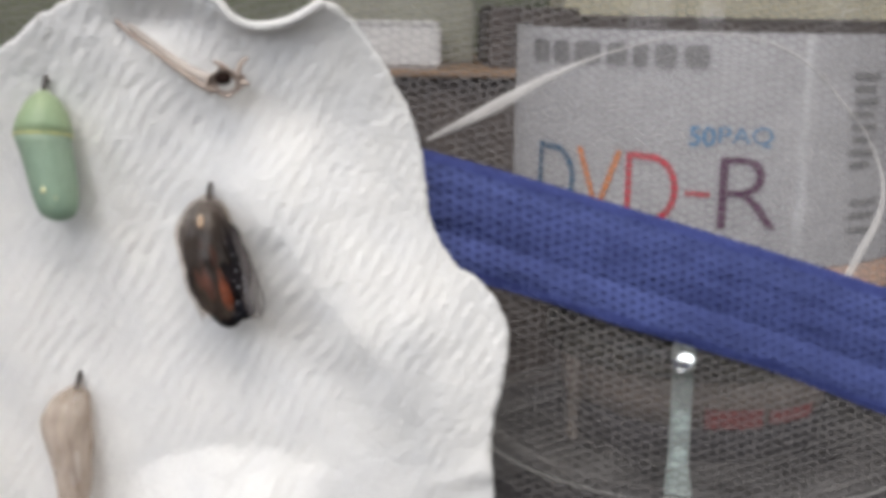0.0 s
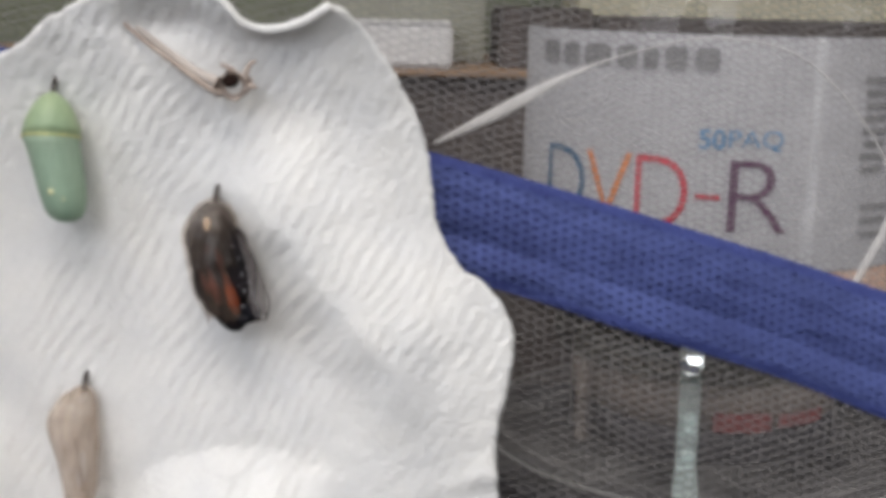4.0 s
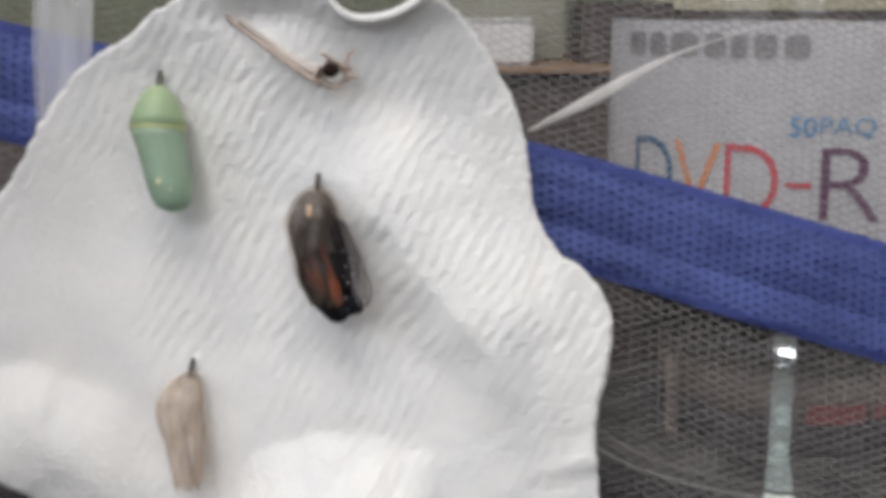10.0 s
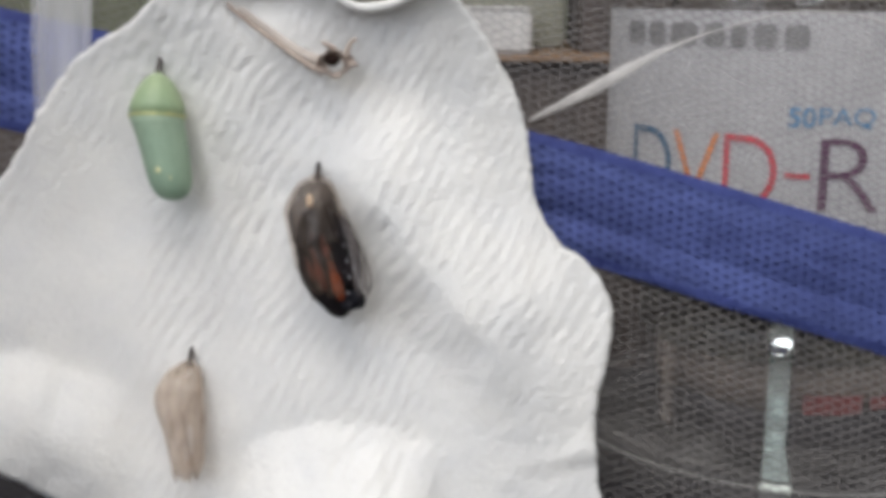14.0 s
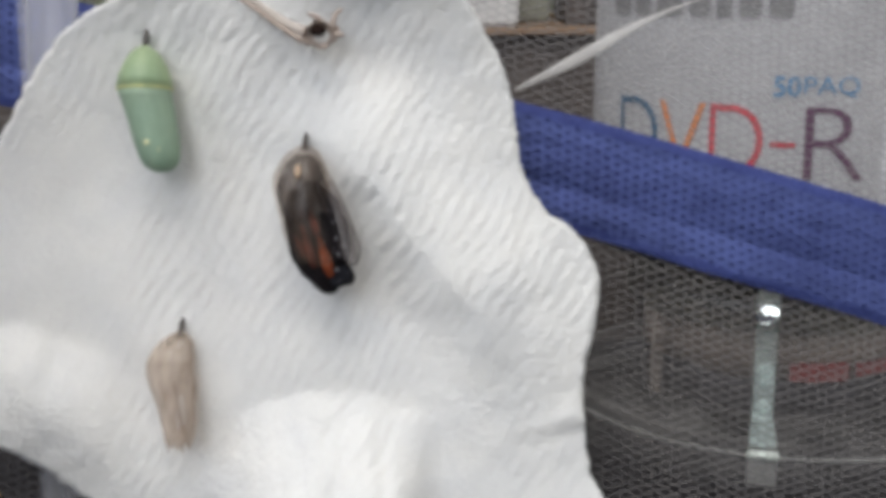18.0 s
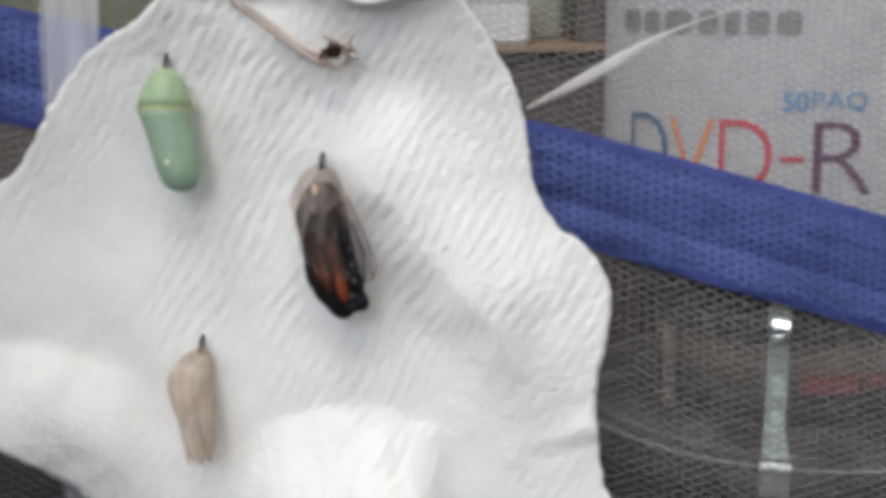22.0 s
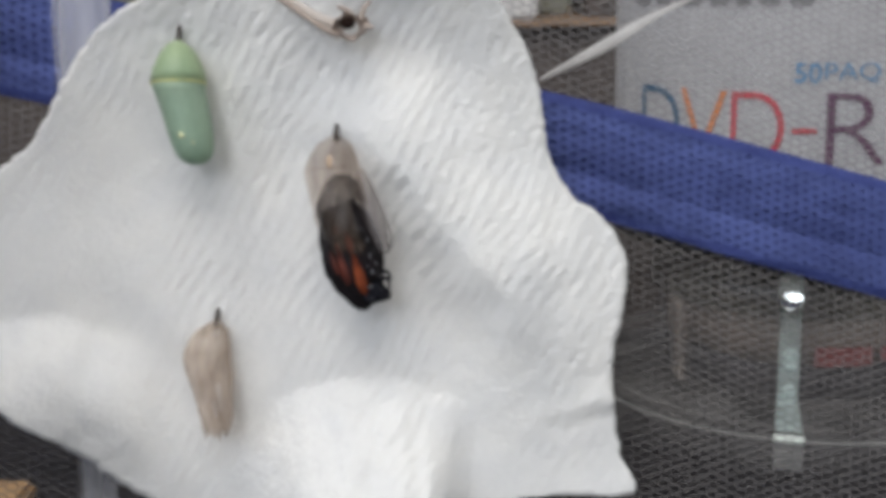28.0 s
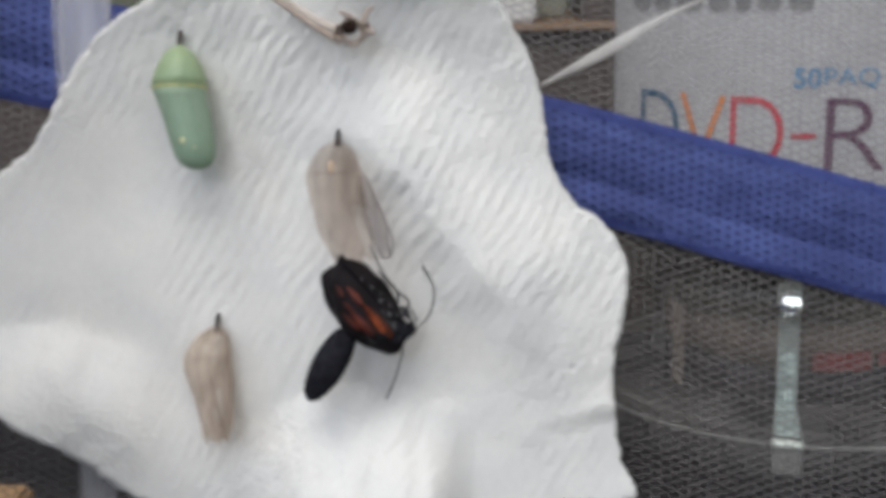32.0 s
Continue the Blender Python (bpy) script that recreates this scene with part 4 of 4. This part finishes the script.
part("prong", tube(bmesh.new(), rows_mm([(11.0, -3.0, -4.0), (11.2, -3.4, -2.6), (11.8, -3.6, -1.4), (12.8, -3.6, -0.6)]), 0.0006, 0.0003, 12), CASE_RIM, old, "small forked prong")
part("prong", tube(bmesh.new(), rows_mm([(9.0, -3.0, -2.6), (7.8, -3.2, -1.8), (6.6, -3.2, -1.3)]), 0.0006, 0.0003, 12), CASE_RIM, old, "small prong")
part("prong", tube(bmesh.new(), rows_mm([(11.4, -3.2, -5.0), (13.0, -3.4, -5.2)]), 0.0006, 0.0004, 8), CASE_RIM, old, "small prong")
part("root", ball(bmesh.new(), (-0.0128, -0.0008, 0.0086), 0.0018, 0.0012, 0.0012), CASE_RIM, old, "dark root")

# ---- the butterfly: built head down, wings folded over its sides ----
WA, WB, WC = 10.0, 5.8, 3.9
butterfly = empty("butterfly", hung(-17, -6, 6.0))
tagged(butterfly, "black and orange butterfly with crumpled wings, hatching from its chrysalis", "butterfly")


def wing_bulge(x, z):
    q = 1 - (x / WB) ** 2 - (z / WA) ** 2
    return WC * math.sqrt(max(0.0, q)) * (1 + 0.06 * math.sin(z * 0.9 + x))


bm = ball(bmesh.new(), (0, 0, 0), 1, 1, 1, 36)
for v in bm.verts:
    taper = 1 - 0.16 * (v.co.z ** 2) + 0.10 * v.co.z * (v.co.x > 0) - 0.22 * max(0, v.co.z) * (v.co.x < 0)
    lump = 1 + 0.07 * noise.noise((v.co.x * 2.2, v.co.y * 2.2, v.co.z * 3.5))
    v.co = Vector((v.co.x * WB * taper + 1.2 * max(0, v.co.z) ** 2, v.co.y * WC, v.co.z * WA)) * lump / 1000
part("forewing", bm, WING_BLACK, butterfly, "folded black forewing")
bm = ball(bmesh.new(), (0, 0, 0), 1, 1, 1, 24)
for v in bm.verts:
    v.co = Vector((v.co.x * 4.6 - 1.2, v.co.y * 3.0 + 1.6, v.co.z * 8.6 + 1.4)) * (1 + 0.09 * noise.noise(v.co * 2.6)) / 1000
part("hindwing", bm, WING_BLACK, butterfly, "black hindwing behind the forewing")


def wing_cell(x0, z0, x1, z1, width):
    bm = bmesh.new()
    rows = []
    for i in range(15):
        u = i / 14
        row = []
        for j in range(7):
            w = (j / 3 - 1) * width * (0.55 + 0.65 * u) * math.sin(math.pi * (0.06 + 0.88 * u)) ** 0.6
            x, z = x0 + (x1 - x0) * u + w, z0 + (z1 - z0) * u + 0.3 * w
            row.append(bm.verts.new((x / 1000, -(wing_bulge(x, z) * 1.0 + 0.42 - 0.25 * abs(j / 3 - 1) ** 3) / 1000, z / 1000)))
        rows.append(row)
    for a, b in zip(rows, rows[1:]):
        for j in range(6):
            bm.faces.new((a[j], a[j + 1], b[j + 1], b[j]))
    bmesh.ops.recalc_face_normals(bm, faces=bm.faces)
    return bm


part("wing_cell", wing_cell(0.5, 0.4, 0.9, -7.2, 1.0), WING_ORANGE, butterfly, "bright orange wing patch")
for args in ((0.1, 5.2, 0.4, 0.6, 0.7), (-2.0, 3.2, -1.5, -5.0, 0.95), (-3.6, 2.0, -3.0, -2.6, 0.45), (-1.4, 6.6, -1.4, 4.2, 0.55)):
    part("wing_cell", wing_cell(*args), WING_RUST, butterfly, "dull rust-orange wing patch")
EDGE = [(2.3, -2.2, 10.4), (2.9, -2.7, 7.0), (3.4, -2.8, 1.0), (3.4, -2.2, -5.0)]
part("wing_edge", tube(bmesh.new(), rows_mm(EDGE), 0.0007, 0.0014, 24, 12), WING_BLACK, butterfly, "black leading edge of the wing")


def wing_front(x, z):
    """How far the wing stands out at x, z, its thick leading edge included, in millimetres."""
    zs = [p[2] for p in EDGE][::-1]
    cx, cy = (np.interp(z, zs, [p[k] for p in EDGE][::-1]) for k in (0, 1))
    r = np.interp(z, [-5.0, 10.4], [1.4, 0.7])
    return max(wing_bulge(x, z), -cy + math.sqrt(max(0.0, r * r - (x - cx) ** 2)) if abs(x - cx) < r else 0.0)


for x, z, s in ((3.1, 4.6, 0.13), (3.7, 2.2, 0.18), (3.5, -0.7, 0.23), (4.3, 0.3, 0.12), (2.6, -2.4, 0.13), (3.2, -3.6, 0.24),
                (4.3, -2.3, 0.16), (4.2, -4.6, 0.16), (2.2, -6.2, 0.22), (1.0, -8.2, 0.12)):
    part("white_dot", ball(bmesh.new(), (x / 1000, -(wing_front(x, z) + 0.12) / 1000, z / 1000), s / 1000, 0.0003, s * 1.1 / 1000, 10), SPOT_WHITE, butterfly, "small white dot")
bm = ball(bmesh.new(), (0.0024, -0.0006, -0.0074), 0.0024, 0.0026, 0.0022, 22)
for v in bm.verts:
    v.co += (v.co - Vector((0.0024, -0.0006, -0.0074))) * 0.28 * noise.noise(v.co * 900)
head = part("head", bm, BODY_BLACK, butterfly, "black head with white dots")
for x, y, z in ((2.2, -3.3, -8.2), (3.9, -3.0, -7.2), (3.6, -2.8, -9.2)):
    part("white_dot", ball(bmesh.new(), (x / 1000, y / 1000, z / 1000), 0.00013, 0.0002, 0.00012, 8), SPOT_WHITE, head)
FOLDED = []
for pts in ([(3.0, -2.0, -5.6), (5.3, -2.4, -5.4), (5.5, -2.2, -7.0), (4.6, -2.6, -8.2)], [(4.0, -1.6, -4.4), (5.7, -1.8, -4.2), (6.1, -1.8, -6.0)], [(3.2, -2.6, -8.6), (4.9, -2.4, -9.0), (5.4, -2.0, -7.9)]):
    leg = part("folded_leg", tube(bmesh.new(), rows_mm(pts), 0.00042, 0.00024, 16, 8), BODY_BLACK, butterfly, "black leg folded against the head")
    FOLDED.append(leg)
bm = husk_shell(bmesh.new(), [(1.4, -1.2, -0.1), (2.7, -2.3, -0.3), (3.9, -4.3, -0.5), (4.8, -7.2, -0.5), (4.8, -9.5, -0.1), (4.6, -12, 0.5), (4.2, -13.4, 0.8)], 6, cap=False)
for v in bm.verts:
    v.co.y *= 0.97
bare = [f for f in bm.faces if f.calc_center_median().z < -0.0065 and f.calc_center_median().x > 0.0014 - 0.35 * (f.calc_center_median().z + 0.0065) + 0.0007 * noise.noise((0.0, 0.0, f.calc_center_median().z * 500)) and f.calc_center_median().y < 0]
bmesh.ops.delete(bm, geom=bare, context="FACES")
membrane = part("membrane", bm, LINING, butterfly, "dark grey clinging membrane")
LEGS = []
for pts in ([(3.2, -1.0, -4.5), (6.4, -1.6, -2.0), (6.8, -1.4, 3.0), (8.0, -0.6, 8.5)], [(3.6, -1.0, -5.5), (7.2, -1.8, -4.2), (6.6, -1.2, -0.5), (6.2, -0.6, 4.0)], [(3.4, -0.8, -7.0), (6.2, -2.2, -7.6), (6.8, -1.6, -4.6)]):
    leg = part("leg", tube(bmesh.new(), rows_mm(pts), 0.00024, 0.00014, 16, 6), BODY_BLACK, butterfly, "thin black leg")
    LEGS.append(leg)


def segments(bm):
    prof = [(0.5, -0.4), (1.6, 0.1)]
    for k in range(10):
        z = 0.8 + k * 1.36
        r = 3.3 * math.sin(math.pi * (0.20 + 0.65 * k / 9)) ** 0.65
        prof += [(r * 0.965, z), (r, z + 0.5)]
    prof += [(0.9, 14.6), (0.2, 15.0)]
    return lathe(bm, [(r / 1000, z / 1000) for r, z in prof], 28)


abdomen = part("abdomen", segments(bmesh.new()), BODY_BLACK, butterfly, "black ringed abdomen")
feeler_up = part("antenna", tube(bmesh.new(), rows_mm([(0, 0, 0), (4.2, -0.6, 3.0), (5.6, -0.8, 8.0), (3.6, -0.6, 12.6)]), 0.0001, 0.00025, 24, 6), BODY_BLACK, butterfly, "thin black antenna")
feeler_low = part("antenna", tube(bmesh.new(), rows_mm([(0, 0, 0), (-1.0, 0.2, -4.5), (-2.4, 0.2, -8.6), (-4.0, 0.2, -12.0)]), 0.00009, 0.00015, 24, 6), BODY_BLACK, butterfly, "thin black antenna")


def motions():
    # middle of the folded wings (mm on the towel) and how far the head has swung to the right
    path = [(0, -18.3, -6.0, 15), (4, -18.3, -6.3, 15), (9, -18.1, -7.0, 13), (13, -17.8, -8.0, 15), (16.5, -17.8, -9.0, 14), (19, -17.6, -10.0, 14), (23, -17.8, -11.6, 11),
            (25.5, -17.7, -12.8, 11), (28, -17.4, -15.0, 13), (29, -16.8, -16.0, 16), (30, -16.0, -17.5, 22), (30.6, -15.5, -18.6, 28), (31, -16.3, -20.3, 36), (31.3, -14.8, -20.9, 41),
            (31.6, -15.1, -22.2, 40), (32, -15.4, -23.9, 37)]
    walk(butterfly, [(t, hung_free(x, z) @ pose(0, 0, 0, 0, -turn, 0)) for t, x, z, turn in path])
    # abdomen: drawn up inside the skin, then dropped out to the side
    swing = [(0, -0.4, -3.4, 4), (13, -0.4, -3.4, 4), (17, -0.3, -3.8, 4), (22, 0.0, -5.4, 2), (28, 0.0, -6.0, 0), (30.8, -0.4, -6.0, 0), (31.0, -1.6, -5.0, 4), (31.1, -3.6, -3.0, -34), (31.2, -5.0, -1.6, -72), (31.3, -5.4, -1.0, -84), (31.6, -5.4, -1.2, -93), (32, -5.2, -1.6, -112)]
    walk(abdomen, [(t, pose(x / 1000, 0.0006, z / 1000, 0, turn, 0)) for t, x, z, turn in swing])
    for leg in LEGS:
        walk(leg, [(t, pose(x, y, 0, 0, 0, 0)) for t, x, y in ((0, -0.0070, 0.0030), (30.4, -0.0070, 0.0030), (31.1, 0, 0), (32, 0, 0))])
    for leg in FOLDED:
        walk(leg, [(t, pose(x, y, 0)) for t, x, y in ((0, -0.0024, 0.0018), (24, -0.0024, 0.0018), (28.4, 0, 0), (32, 0, 0))])
    walk(feeler_up, [(t, pose(x, y, -0.0085, 0, turn, 0)) for t, x, y, turn in ((0, -0.003, 0.001, -15), (31.5, -0.003, 0.001, -15), (31.65, 0.001, 0, 10), (31.8, 0.003, -0.0004, 36), (32, 0.003, -0.0004, 36))])
    # the grey membrane lines the skin, sinks in it as the butterfly slides out, and slips in behind the wings
    sunk = [(0, 0, 0), (4, 0, 0), (9, 0, 0), (13, 0, -0.1), (16.5, 0, -0.4), (19, 0.1, -1.0), (23, 0.4, -2.6), (25.5, 0.8, -4.2), (28, 1.4, -6.2), (29, 1.7, -7.2), (30, 2.0, -8.2), (30.6, 2.2, -9.0)]
    places = {t: hung_free(x, z) @ pose(0, 0, 0, 0, -turn, 0) for t, x, z, turn in path}
    walk(membrane, [(t, places[t].inverted() @ hatching.matrix_world @ pose(x / 1000, 0, z / 1000)) for t, x, z in sunk] + [(t, pose(0, 0.0004, 0.0065)) for t in (31, 32)])
    walk(feeler_low, [(t, pose(0.003, -0.0004, -0.0085, 0, turn, 0)) for t, turn in ((0, 165), (31.5, 165), (31.6, 90), (31.7, 45), (31.8, 20), (32, 36))])


def hung_free(x, z):
    """The butterfly hangs inside its skin before the towel, at an even depth along its way."""
    d = 0.2222
    return LEAN @ Matrix.Translation((x / 1000 * d / 0.229, d, z / 1000 * d / 0.229))


motions()
